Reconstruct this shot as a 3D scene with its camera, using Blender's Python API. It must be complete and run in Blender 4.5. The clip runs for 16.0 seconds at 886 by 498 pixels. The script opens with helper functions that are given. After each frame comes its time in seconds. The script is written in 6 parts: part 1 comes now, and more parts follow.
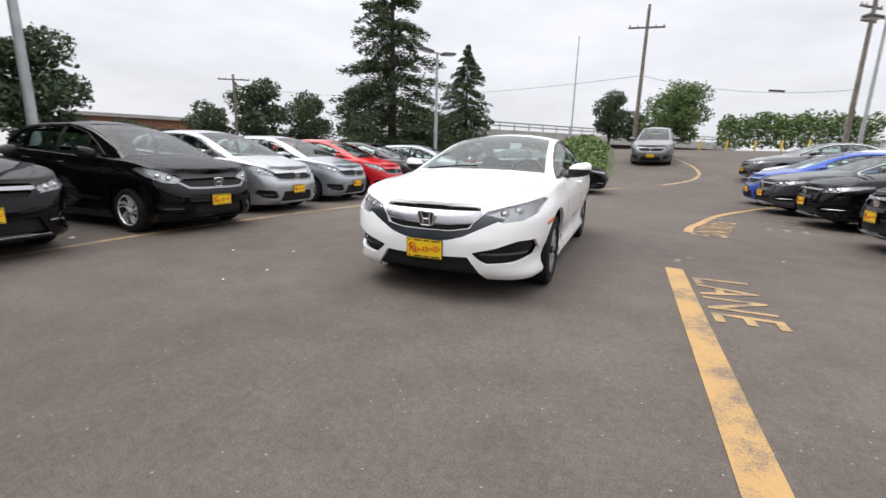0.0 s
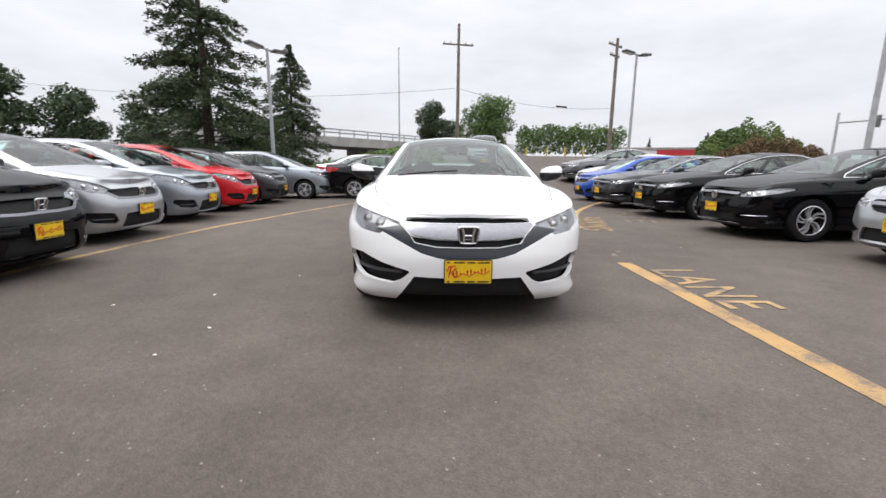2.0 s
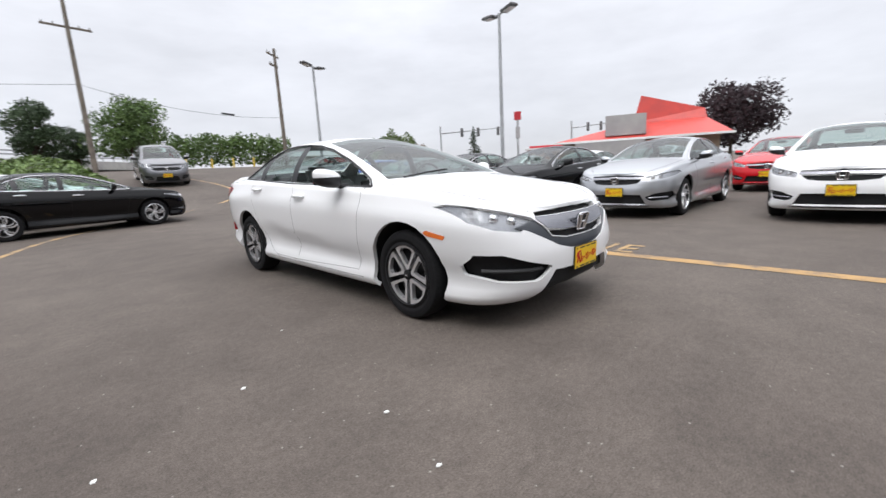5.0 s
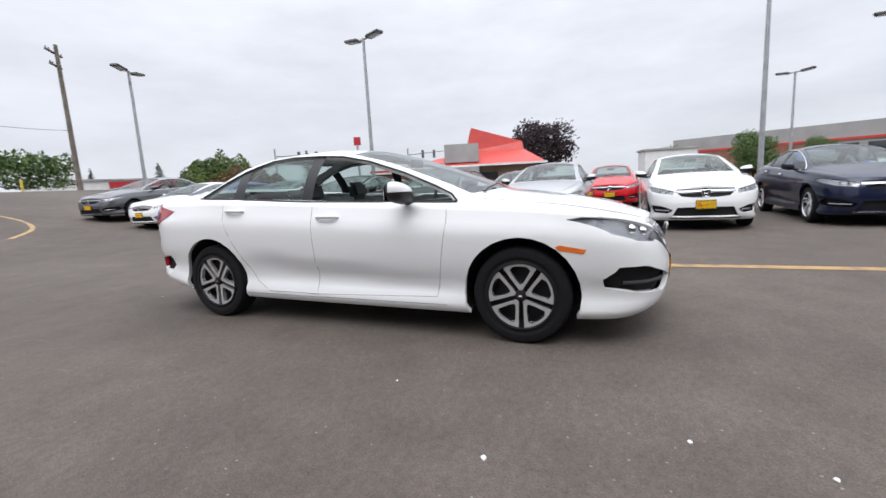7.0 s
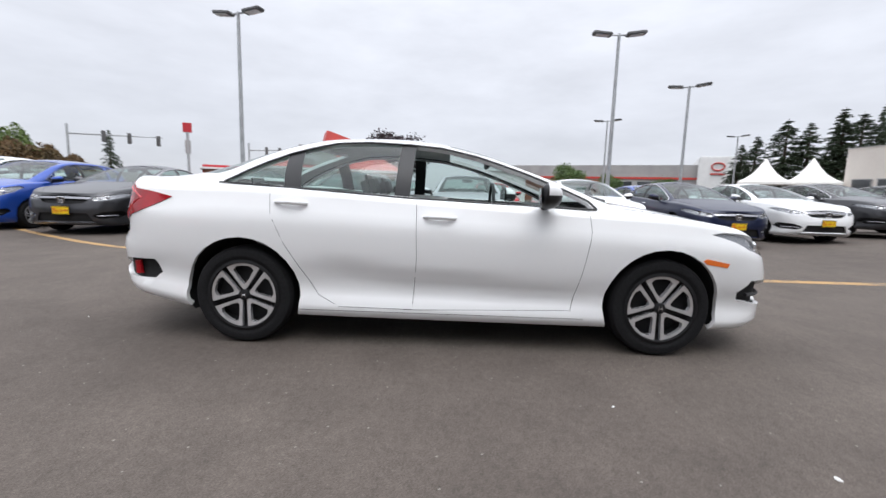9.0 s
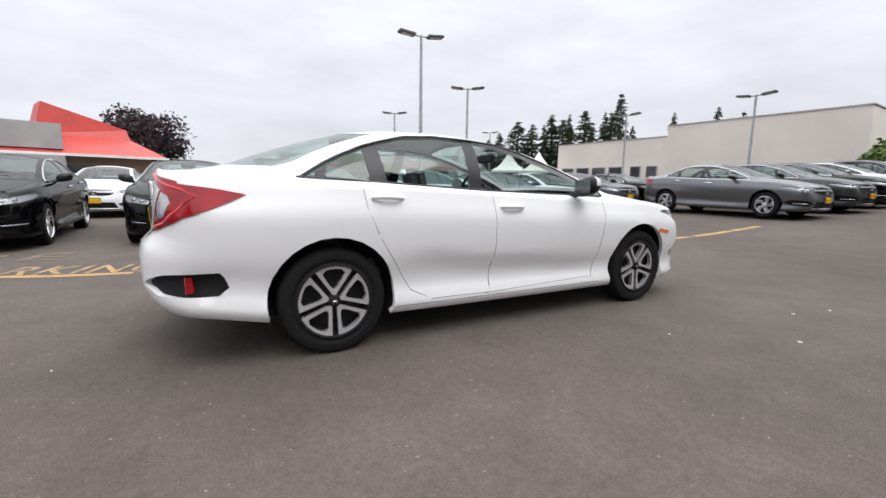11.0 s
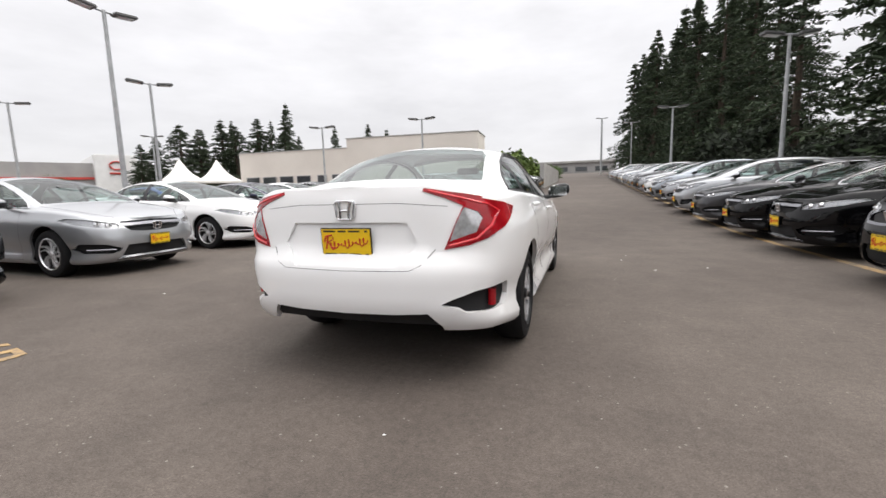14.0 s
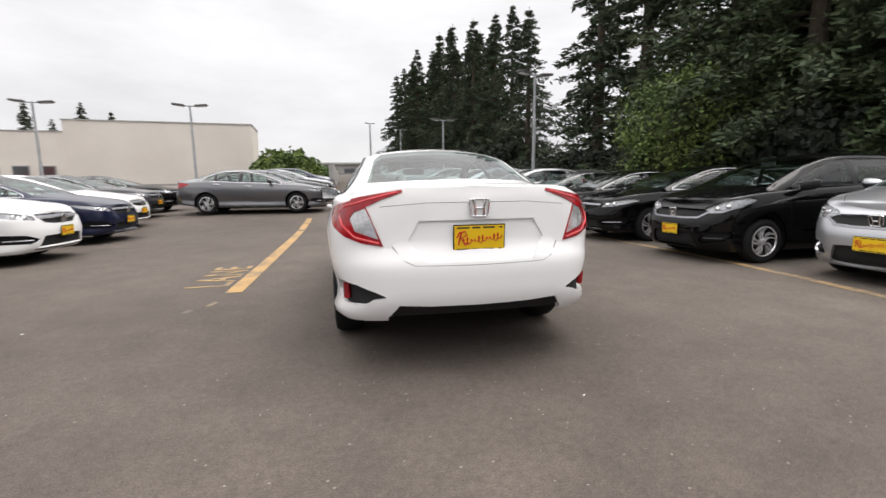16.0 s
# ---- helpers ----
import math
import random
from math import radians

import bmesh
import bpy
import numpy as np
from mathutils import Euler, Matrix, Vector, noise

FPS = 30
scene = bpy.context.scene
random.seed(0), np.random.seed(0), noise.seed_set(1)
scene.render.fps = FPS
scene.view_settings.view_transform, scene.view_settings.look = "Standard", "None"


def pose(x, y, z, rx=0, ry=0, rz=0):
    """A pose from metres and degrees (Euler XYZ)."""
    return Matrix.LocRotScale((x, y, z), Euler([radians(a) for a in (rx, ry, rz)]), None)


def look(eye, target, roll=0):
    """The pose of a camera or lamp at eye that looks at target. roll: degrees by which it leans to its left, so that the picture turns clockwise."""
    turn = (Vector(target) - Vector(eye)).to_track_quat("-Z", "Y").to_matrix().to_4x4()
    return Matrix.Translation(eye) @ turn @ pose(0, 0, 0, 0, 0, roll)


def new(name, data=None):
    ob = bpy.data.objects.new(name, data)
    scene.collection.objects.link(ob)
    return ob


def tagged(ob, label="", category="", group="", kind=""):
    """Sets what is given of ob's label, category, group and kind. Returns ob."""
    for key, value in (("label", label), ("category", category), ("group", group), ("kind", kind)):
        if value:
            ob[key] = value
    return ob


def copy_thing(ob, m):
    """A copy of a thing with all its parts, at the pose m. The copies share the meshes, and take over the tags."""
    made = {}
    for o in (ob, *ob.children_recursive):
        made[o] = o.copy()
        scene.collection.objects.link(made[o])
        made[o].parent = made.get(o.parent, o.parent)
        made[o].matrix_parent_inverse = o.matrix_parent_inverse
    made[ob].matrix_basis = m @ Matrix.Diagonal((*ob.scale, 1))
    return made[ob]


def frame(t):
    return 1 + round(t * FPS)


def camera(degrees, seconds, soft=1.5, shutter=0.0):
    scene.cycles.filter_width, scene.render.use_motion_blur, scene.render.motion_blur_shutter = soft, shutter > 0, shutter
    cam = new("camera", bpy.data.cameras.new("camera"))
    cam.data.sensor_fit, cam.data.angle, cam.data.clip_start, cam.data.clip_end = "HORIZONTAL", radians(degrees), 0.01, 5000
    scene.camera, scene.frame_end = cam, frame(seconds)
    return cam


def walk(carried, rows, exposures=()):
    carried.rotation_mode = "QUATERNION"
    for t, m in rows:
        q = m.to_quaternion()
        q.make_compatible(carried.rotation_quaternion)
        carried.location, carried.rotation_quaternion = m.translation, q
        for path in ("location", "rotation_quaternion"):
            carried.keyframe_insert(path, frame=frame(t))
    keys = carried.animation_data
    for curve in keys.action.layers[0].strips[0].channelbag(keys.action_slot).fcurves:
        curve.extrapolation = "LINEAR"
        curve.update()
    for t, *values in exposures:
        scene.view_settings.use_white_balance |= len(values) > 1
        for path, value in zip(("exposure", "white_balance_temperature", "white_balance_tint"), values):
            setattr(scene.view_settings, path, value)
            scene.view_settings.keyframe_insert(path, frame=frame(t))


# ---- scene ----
EXPOSURES = [(0.0, 0.30, 6430, 10), (5.0, 0.26, 6270, 10), (8.0, 0.18, 6150, 10), (9.2, 0.18, 6170, 10), (11.5, 0.26, 6380, 10), (16.0, 0.32, 6700, 10)]
cam = camera(92.0, 16.0, shutter=0.3)
PATH = [
    (0, (1.407, -5.216, 1.116), (0.646, -3.415, 0.693), 1.5),
    (0.5, (1.091, -5.163, 1.103), (0.552, -3.277, 0.715), 0.7),
    (1, (0.685, -5.089, 1.082), (0.333, -3.154, 0.723), 1.3),
    (1.5, (0.244, -5.019, 1.084), (0.092, -3.07, 0.664), 2.5),
    (2, (-0.202, -4.917, 1.069), (-0.172, -2.953, 0.692), 0.6),
    (2.5, (-0.622, -4.771, 1.067), (-0.369, -2.808, 0.779), 1.6),
    (3, (-1.064, -4.612, 1.062), (-0.559, -2.707, 0.726), 1.9),
    (3.5, (-1.467, -4.364, 1.032), (-0.698, -2.555, 0.662), 1.2),
    (4, (-1.92, -4.166, 1.043), (-0.887, -2.481, 0.734), -0.8),
    (4.5, (-2.329, -3.898, 1.024), (-1.173, -2.309, 0.652), -2.6),
    (5, (-2.715, -3.628, 1.038), (-1.335, -2.227, 0.672), -3.1),
    (5.2, (-2.869, -3.507, 1.064), (-1.412, -2.194, 0.674), -3.4),
    (7.3, (-3.532, -1.654, 1.049), (-1.651, -1.025, 0.79), -1.8),
    (7.5, (-3.551, -1.462, 1.06), (-1.642, -0.919, 0.814), -1.3),
    (8, (-3.524, -0.952, 1.034), (-1.604, -0.454, 0.777), -2.6),
    (8.5, (-3.518, -0.465, 1.035), (-1.553, -0.156, 0.819), -0.3),
    (9, (-3.549, 0.023, 1.024), (-1.567, 0.05, 0.76), 1.7),
    (9.2, (-3.554, 0.214, 1.013), (-1.578, 0.135, 0.714), 1.4),
    (11.3, (-3.174, 2.265, 1.007), (-1.496, 1.219, 0.71), 0.1),
    (11.5, (-3.069, 2.453, 0.991), (-1.429, 1.35, 0.683), -0.5),
    (12, (-2.812, 2.92, 1.004), (-1.35, 1.593, 0.685), -0.9),
    (12.5, (-2.472, 3.357, 1.003), (-1.197, 1.847, 0.691), -2.7),
    (13, (-2.104, 3.752, 1.013), (-0.995, 2.115, 0.711), -4.6),
    (13.5, (-1.689, 4.084, 1.019), (-0.835, 2.305, 0.696), -3.0),
    (14, (-1.24, 4.312, 1.04), (-0.603, 2.435, 0.774), -1.6),
    (14.5, (-0.77, 4.494, 1.051), (-0.348, 2.568, 0.713), -1.2),
    (15, (-0.3, 4.593, 1.078), (-0.115, 2.62, 0.808), -1.5),
    (15.5, (0.2, 4.66, 1.09), (0.077, 2.686, 0.793), 0.1),
    (16, (0.717, 4.64, 1.069), (0.303, 2.704, 0.785), -0.7),
]
walk(cam, [(t, look(eye, target, roll)) for t, eye, target, roll in PATH], exposures=EXPOSURES)

# ---- world, sun and exposure ----
world = bpy.data.worlds.new("overcast_sky")
scene.world = world
world.use_nodes = True
wn, wl = world.node_tree.nodes, world.node_tree.links
wn.clear()
w_out = wn.new("ShaderNodeOutputWorld")
w_bg = wn.new("ShaderNodeBackground")
w_sky = wn.new("ShaderNodeTexSky")
w_sky.sky_type = "NISHITA"
w_sky.sun_disc = False
w_sky.sun_elevation = radians(59)
w_sky.sun_rotation = radians(254)
w_co = wn.new("ShaderNodeTexCoord")
w_sep = wn.new("ShaderNodeSeparateXYZ")
w_map = wn.new("ShaderNodeMapping")
w_map.inputs["Scale"].default_value = (2.2, 2.2, 7.0)
w_noise = wn.new("ShaderNodeTexNoise")
w_noise.inputs["Scale"].default_value = 1.6
w_noise.inputs["Detail"].default_value = 5
w_noise.inputs["Roughness"].default_value = 0.55
w_ramp = wn.new("ShaderNodeValToRGB")
w_ramp.color_ramp.elements[0].position = 0.0
w_ramp.color_ramp.elements[0].color = (0.62, 0.62, 0.645, 1)
w_ramp.color_ramp.elements[1].position = 1.0
w_ramp.color_ramp.elements[1].color = (2.3, 2.28, 2.3, 1)
w_mid = w_ramp.color_ramp.elements.new(0.35)
w_mid.color = (0.76, 0.76, 0.79, 1)
w_up = w_ramp.color_ramp.elements.new(0.62)
w_up.color = (1.35, 1.35, 1.38, 1)
w_cl = wn.new("ShaderNodeMapRange")
w_cl.inputs["From Min"].default_value = 0.3
w_cl.inputs["From Max"].default_value = 0.7
w_cl.inputs["To Min"].default_value = 0.90
w_cl.inputs["To Max"].default_value = 1.10
w_mul = wn.new("ShaderNodeMix")
w_mul.data_type, w_mul.blend_type = "RGBA", "MULTIPLY"
w_mul.inputs["Factor"].default_value = 1.0
w_scale = wn.new("ShaderNodeMix")
w_scale.data_type, w_scale.blend_type = "RGBA", "ADD"
w_scale.inputs["Factor"].default_value = 0.006
wl.new(w_co.outputs["Generated"], w_sep.inputs[0])
wl.new(w_co.outputs["Generated"], w_map.inputs[0])
wl.new(w_map.outputs[0], w_noise.inputs["Vector"])
wl.new(w_sep.outputs["Z"], w_ramp.inputs[0])
wl.new(w_noise.outputs["Fac"], w_cl.inputs["Value"])
wl.new(w_ramp.outputs[0], w_mul.inputs[6])
wl.new(w_cl.outputs[0], w_mul.inputs[7])
wl.new(w_mul.outputs[2], w_scale.inputs[6])
wl.new(w_sky.outputs[0], w_scale.inputs[7])
wl.new(w_scale.outputs[2], w_bg.inputs["Color"])
w_bg.inputs["Strength"].default_value = 1.0
wl.new(w_bg.outputs[0], w_out.inputs[0])

sun = new("sun", bpy.data.lights.new("sun", "SUN"))
sun.data.energy = 1.25
sun.data.angle = radians(40)
sun.data.color = (1.0, 0.97, 0.93)
sun.matrix_world = look((0, 0, 30), (17, 5, 0))


# ---- materials ----
def material(name, base, rough=0.6, metal=0.0, coat=0.0, grain=0.0, grain_scale=40.0, bump=0.0, second=None, second_scale=3.0,
             per_piece=0.0, spec=0.5):
    """Principled surface: base colour mixed with a second one by large noise, fine grain on top, bump from the grain."""
    m = bpy.data.materials.new(name)
    m.use_nodes = True
    n, l = m.node_tree.nodes, m.node_tree.links
    p = n["Principled BSDF"]
    p.inputs["Base Color"].default_value = (*base, 1)
    p.inputs["Roughness"].default_value = rough
    p.inputs["Metallic"].default_value = metal
    p.inputs["Coat Weight"].default_value = coat
    p.inputs["Coat Roughness"].default_value = 0.04
    p.inputs["Specular IOR Level"].default_value = spec
    co = n.new("ShaderNodeTexCoord")
    col = None
    if second:
        big = n.new("ShaderNodeTexNoise")
        big.inputs["Scale"].default_value = second_scale
        big.inputs["Detail"].default_value = 6
        ramp = n.new("ShaderNodeMapRange")
        ramp.inputs["From Min"].default_value = 0.38
        ramp.inputs["From Max"].default_value = 0.62
        mix = n.new("ShaderNodeMix")
        mix.data_type = "RGBA"
        mix.inputs[6].default_value = (*base, 1)
        mix.inputs[7].default_value = (*second, 1)
        l.new(co.outputs["Object"], big.inputs["Vector"])
        l.new(big.outputs["Fac"], ramp.inputs["Value"])
        l.new(ramp.outputs[0], mix.inputs["Factor"])
        col = mix.outputs[2]
    if grain > 0 or bump > 0:
        fine = n.new("ShaderNodeTexNoise")
        fine.inputs["Scale"].default_value = grain_scale
        fine.inputs["Detail"].default_value = 3
        l.new(co.outputs["Object"], fine.inputs["Vector"])
        if grain > 0:
            hsv = n.new("ShaderNodeHueSaturation")
            hsv.inputs["Color"].default_value = (*base, 1)
            gr = n.new("ShaderNodeMapRange")
            gr.inputs["From Min"].default_value = 0.25
            gr.inputs["From Max"].default_value = 0.75
            gr.inputs["To Min"].default_value = 1 - grain
            gr.inputs["To Max"].default_value = 1 + grain
            l.new(fine.outputs["Fac"], gr.inputs["Value"])
            l.new(gr.outputs[0], hsv.inputs["Value"])
            if col:
                l.new(col, hsv.inputs["Color"])
            col = hsv.outputs[0]
        if bump > 0:
            b = n.new("ShaderNodeBump")
            b.inputs["Strength"].default_value = bump
            b.inputs["Distance"].default_value = 0.01
            l.new(fine.outputs["Fac"], b.inputs["Height"])
            l.new(b.outputs[0], p.inputs["Normal"])
    if per_piece > 0:
        isl = n.new("ShaderNodeNewGeometry")
        h2 = n.new("ShaderNodeHueSaturation")
        h2.inputs["Color"].default_value = (*base, 1)
        mr = n.new("ShaderNodeMapRange")
        mr.inputs["To Min"].default_value = 1 - per_piece
        mr.inputs["To Max"].default_value = 1 + per_piece
        l.new(isl.outputs["Random Per Island"], mr.inputs["Value"])
        l.new(mr.outputs[0], h2.inputs["Value"])
        if col:
            l.new(col, h2.inputs["Color"])
        col = h2.outputs[0]
    if col:
        l.new(col, p.inputs["Base Color"])
    return m


def glass_material(name, tint, gloss_rough=0.0, normal_gloss=0.045):
    """Thin clear pane: tinted see-through, with a gloss that grows towards grazing angles from either face."""
    m = bpy.data.materials.new(name)
    m.use_nodes = True
    n, l = m.node_tree.nodes, m.node_tree.links
    n.clear()
    out = n.new("ShaderNodeOutputMaterial")
    mix = n.new("ShaderNodeMixShader")
    tr = n.new("ShaderNodeBsdfTransparent")
    tr.inputs[0].default_value = (*tint, 1)
    gl = n.new("ShaderNodeBsdfGlossy")
    gl.inputs["Roughness"].default_value = gloss_rough
    lw = n.new("ShaderNodeLayerWeight")
    lw.inputs["Blend"].default_value = 0.5
    pw = n.new("ShaderNodeMath")
    pw.operation = "POWER"
    pw.inputs[1].default_value = 5.0
    ma = n.new("ShaderNodeMath")
    ma.operation = "MULTIPLY_ADD"
    ma.inputs[1].default_value = 1 - normal_gloss
    ma.inputs[2].default_value = normal_gloss
    l.new(lw.outputs["Facing"], pw.inputs[0])
    l.new(pw.outputs[0], ma.inputs[0])
    l.new(ma.outputs[0], mix.inputs[0])
    l.new(tr.outputs[0], mix.inputs[1])
    l.new(gl.outputs[0], mix.inputs[2])
    l.new(mix.outputs[0], out.inputs[0])
    return m


def asphalt_material():
    m = bpy.data.materials.new("worn_asphalt")
    m.use_nodes = True
    n, l = m.node_tree.nodes, m.node_tree.links
    p = n["Principled BSDF"]
    co = n.new("ShaderNodeTexCoord")

    def tex(scale, detail, rough=0.55):
        t = n.new("ShaderNodeTexNoise")
        t.inputs["Scale"].default_value = scale
        t.inputs["Detail"].default_value = detail
        t.inputs["Roughness"].default_value = rough
        l.new(co.outputs["Object"], t.inputs["Vector"])
        return t

    def remap(src, a, b, c, d):
        r = n.new("ShaderNodeMapRange")
        for key, v in zip(("From Min", "From Max", "To Min", "To Max"), (a, b, c, d)):
            r.inputs[key].default_value = v
        l.new(src, r.inputs["Value"])
        return r.outputs[0]

    big, mid, grit, fine = tex(0.22, 4), tex(2.4, 7, 0.65), tex(26, 4, 0.7), tex(120, 4, 0.7)
    mix = n.new("ShaderNodeMix")
    mix.data_type = "RGBA"
    mix.inputs[6].default_value = (0.081, 0.066, 0.057, 1)
    mix.inputs[7].default_value = (0.113, 0.094, 0.081, 1)
    l.new(remap(big.outputs["Fac"], 0.36, 0.64, 0, 1), mix.inputs["Factor"])
    hsv = n.new("ShaderNodeHueSaturation")
    l.new(mix.outputs[2], hsv.inputs["Color"])
    mul = n.new("ShaderNodeMath")
    mul.operation = "MULTIPLY"
    coarse = n.new("ShaderNodeMath")
    coarse.operation = "MULTIPLY"
    l.new(remap(mid.outputs["Fac"], 0.3, 0.7, 0.82, 1.14), coarse.inputs[0])
    l.new(remap(grit.outputs["Fac"], 0.3, 0.7, 0.80, 1.19), coarse.inputs[1])
    l.new(coarse.outputs[0], mul.inputs[0])
    l.new(remap(fine.outputs["Fac"], 0.32, 0.68, 0.62, 1.40), mul.inputs[1])
    l.new(mul.outputs[0], hsv.inputs["Value"])
    # pale chips of aggregate
    vor = n.new("ShaderNodeTexVoronoi")
    vor.inputs["Scale"].default_value = 38
    l.new(co.outputs["Object"], vor.inputs["Vector"])
    chip = n.new("ShaderNodeMix")
    chip.data_type = "RGBA"
    chip.inputs[7].default_value = (0.33, 0.31, 0.28, 1)
    sepc = n.new("ShaderNodeSeparateColor")
    l.new(vor.outputs["Color"], sepc.inputs[0])
    both = n.new("ShaderNodeMath")
    both.operation = "MULTIPLY"
    l.new(remap(vor.outputs["Distance"], 0.16, 0.24, 1, 0), both.inputs[0])
    l.new(remap(sepc.outputs[0], 0.968, 0.972, 0, 0.6), both.inputs[1])
    l.new(both.outputs[0], chip.inputs["Factor"])
    l.new(hsv.outputs[0], chip.inputs[6])
    l.new(chip.outputs[2], p.inputs["Base Color"])
    p.inputs["Roughness"].default_value = 0.86
    p.inputs["Specular IOR Level"].default_value = 0.35
    bmp = n.new("ShaderNodeBump")
    bmp.inputs["Strength"].default_value = 0.35
    bmp.inputs["Distance"].default_value = 0.006
    l.new(fine.outputs["Fac"], bmp.inputs["Height"])
    l.new(bmp.outputs[0], p.inputs["Normal"])
    return m


def worn_paint_material(name, paint, bare, amount):
    """Road paint rubbed through to the asphalt in patches."""
    m = bpy.data.materials.new(name)
    m.use_nodes = True
    n, l = m.node_tree.nodes, m.node_tree.links
    p = n["Principled BSDF"]
    co = n.new("ShaderNodeTexCoord")
    a = n.new("ShaderNodeTexNoise")
    a.inputs["Scale"].default_value = 2.2
    a.inputs["Detail"].default_value = 9
    a.inputs["Roughness"].default_value = 0.72
    b = n.new("ShaderNodeTexNoise")
    b.inputs["Scale"].default_value = 120
    for t in (a, b):
        l.new(co.outputs["Object"], t.inputs["Vector"])
    add = n.new("ShaderNodeMath")
    add.operation = "MULTIPLY_ADD"
    add.inputs[1].default_value = 0.35
    l.new(b.outputs["Fac"], add.inputs[0])
    l.new(a.outputs["Fac"], add.inputs[2])
    r = n.new("ShaderNodeMapRange")
    r.inputs["From Min"].default_value = amount
    r.inputs["From Max"].default_value = amount + 0.16
    l.new(add.outputs[0], r.inputs["Value"])
    mix = n.new("ShaderNodeMix")
    mix.data_type = "RGBA"
    mix.inputs[6].default_value = (*bare, 1)
    mix.inputs[7].default_value = (*paint, 1)
    l.new(r.outputs[0], mix.inputs["Factor"])
    l.new(mix.outputs[2], p.inputs["Base Color"])
    p.inputs["Roughness"].default_value = 0.75
    return m


ASPHALT = asphalt_material()
YELLOW_PAINT = worn_paint_material("worn_yellow_road_paint", (0.40, 0.245, 0.095), (0.13, 0.105, 0.085), 0.52)
LETTER_PAINT = worn_paint_material("worn_letter_paint", (0.40, 0.26, 0.11), (0.12, 0.10, 0.085), 0.57)
FADED_PAINT = worn_paint_material("faded_yellow_road_paint", (0.30, 0.21, 0.105), (0.11, 0.094, 0.082), 0.66)
GLASS = glass_material("tinted_car_glass", (0.66, 0.77, 0.74), normal_gloss=0.07)
LAMP_GLASS = glass_material("clear_lamp_glass", (0.9, 0.9, 0.9))
RUBBER = material("tyre_rubber", (0.010, 0.010, 0.011), 0.8, spec=0.2, grain=0.25, grain_scale=60, bump=0.15)
TRIM = material("black_plastic_trim", (0.012, 0.012, 0.014), 0.45, grain=0.15, grain_scale=90)
GLOSS_TRIM = material("dark_blue_grey_grille_plastic", (0.014, 0.018, 0.026), 0.30, grain=0.1, grain_scale=70, coat=0.25)
LINER = material("wheel_well_liner", (0.008, 0.008, 0.009), 0.9, grain=0.2, grain_scale=30)
CHROME = material("chrome", (0.75, 0.75, 0.77), 0.12, metal=1.0, grain=0.03)
CHROME_SATIN = material("satin_chrome", (0.25, 0.25, 0.27), 0.25, metal=1.0, grain=0.05)
ALLOY = material("machined_alloy", (0.74, 0.74, 0.76), 0.24, metal=0.7, grain=0.06, grain_scale=20)
ALLOY_DARK = material("dark_wheel_paint", (0.012, 0.012, 0.013), 0.6, grain=0.1, spec=0.2)
RED_LENS = material("red_tail_lens", (0.36, 0.006, 0.013), 0.15, coat=0.7, spec=0.2, second=(0.22, 0.004, 0.008), second_scale=9)
RED_GUIDE = material("bright_red_light_guide", (0.62, 0.018, 0.03), 0.3, coat=0.6, grain=0.08)
RED_DARK = material("dark_red_lens", (0.20, 0.004, 0.008), 0.15, coat=1.0, grain=0.1)
AMBER = material("amber_lens", (0.80, 0.17, 0.02), 0.2, coat=1.0, grain=0.08)
CLEAR_LENS = material("clear_ribbed_lens", (0.55, 0.55, 0.56), 0.15, metal=0.6, coat=1.0, grain=0.2, grain_scale=60)
REFLECTOR = material("lamp_reflector", (0.30, 0.31, 0.33), 0.25, metal=0.6, grain=0.3, grain_scale=24, bump=0.4)
PLATE_YELLOW = material("yellow_plate", (0.80, 0.52, 0.01), 0.4, grain=0.05)
PLATE_RED = material("red_plate_print", (0.55, 0.03, 0.02), 0.45, grain=0.05)
PLATE_DARK = material("plate_frame_black", (0.03, 0.026, 0.02), 0.4, grain=0.1)
FABRIC = material("grey_seat_fabric", (0.10, 0.10, 0.10), 0.9, grain=0.2, grain_scale=80)
DASH = material("dashboard_plastic", (0.03, 0.03, 0.032), 0.7, grain=0.15)
HEADLINER = material("pale_headliner", (0.35, 0.34, 0.33), 0.9, grain=0.1)
STEEL_POLE = material("galvanised_pole", (0.42, 0.43, 0.44), 0.5, metal=0.4, second=(0.34, 0.35, 0.36), second_scale=4, grain=0.08)
LAMP_HEAD = material("lamp_head_bronze", (0.13, 0.13, 0.13), 0.5, grain=0.15)
WOOD_POLE = material("weathered_pole_wood", (0.20, 0.17, 0.14), 0.9, second=(0.13, 0.11, 0.09), second_scale=2, grain=0.2, bump=0.3)
CONCRETE = material("pale_concrete", (0.42, 0.41, 0.39), 0.9, second=(0.33, 0.32, 0.31), second_scale=0.8, grain=0.1, bump=0.2)
STUCCO = material("cream_stucco", (0.74, 0.69, 0.63), 0.9, second=(0.68, 0.63, 0.575), second_scale=0.25, grain=0.05, grain_scale=12, bump=0.1)
GREY_WALL = material("grey_panel_wall", (0.36, 0.35, 0.34), 0.8, second=(0.30, 0.29, 0.29), second_scale=0.5, grain=0.06)
BRICK_RED = material("brown_brick_wall", (0.27, 0.13, 0.08), 0.9, second=(0.20, 0.09, 0.06), second_scale=2, grain=0.2)
TAN_WALL = material("tan_wall", (0.36, 0.28, 0.20), 0.9, second=(0.30, 0.23, 0.17), second_scale=1, grain=0.1)
RED_ROOF = material("red_roof_metal", (0.52, 0.055, 0.04), 0.45, second=(0.44, 0.05, 0.04), second_scale=1, grain=0.08)
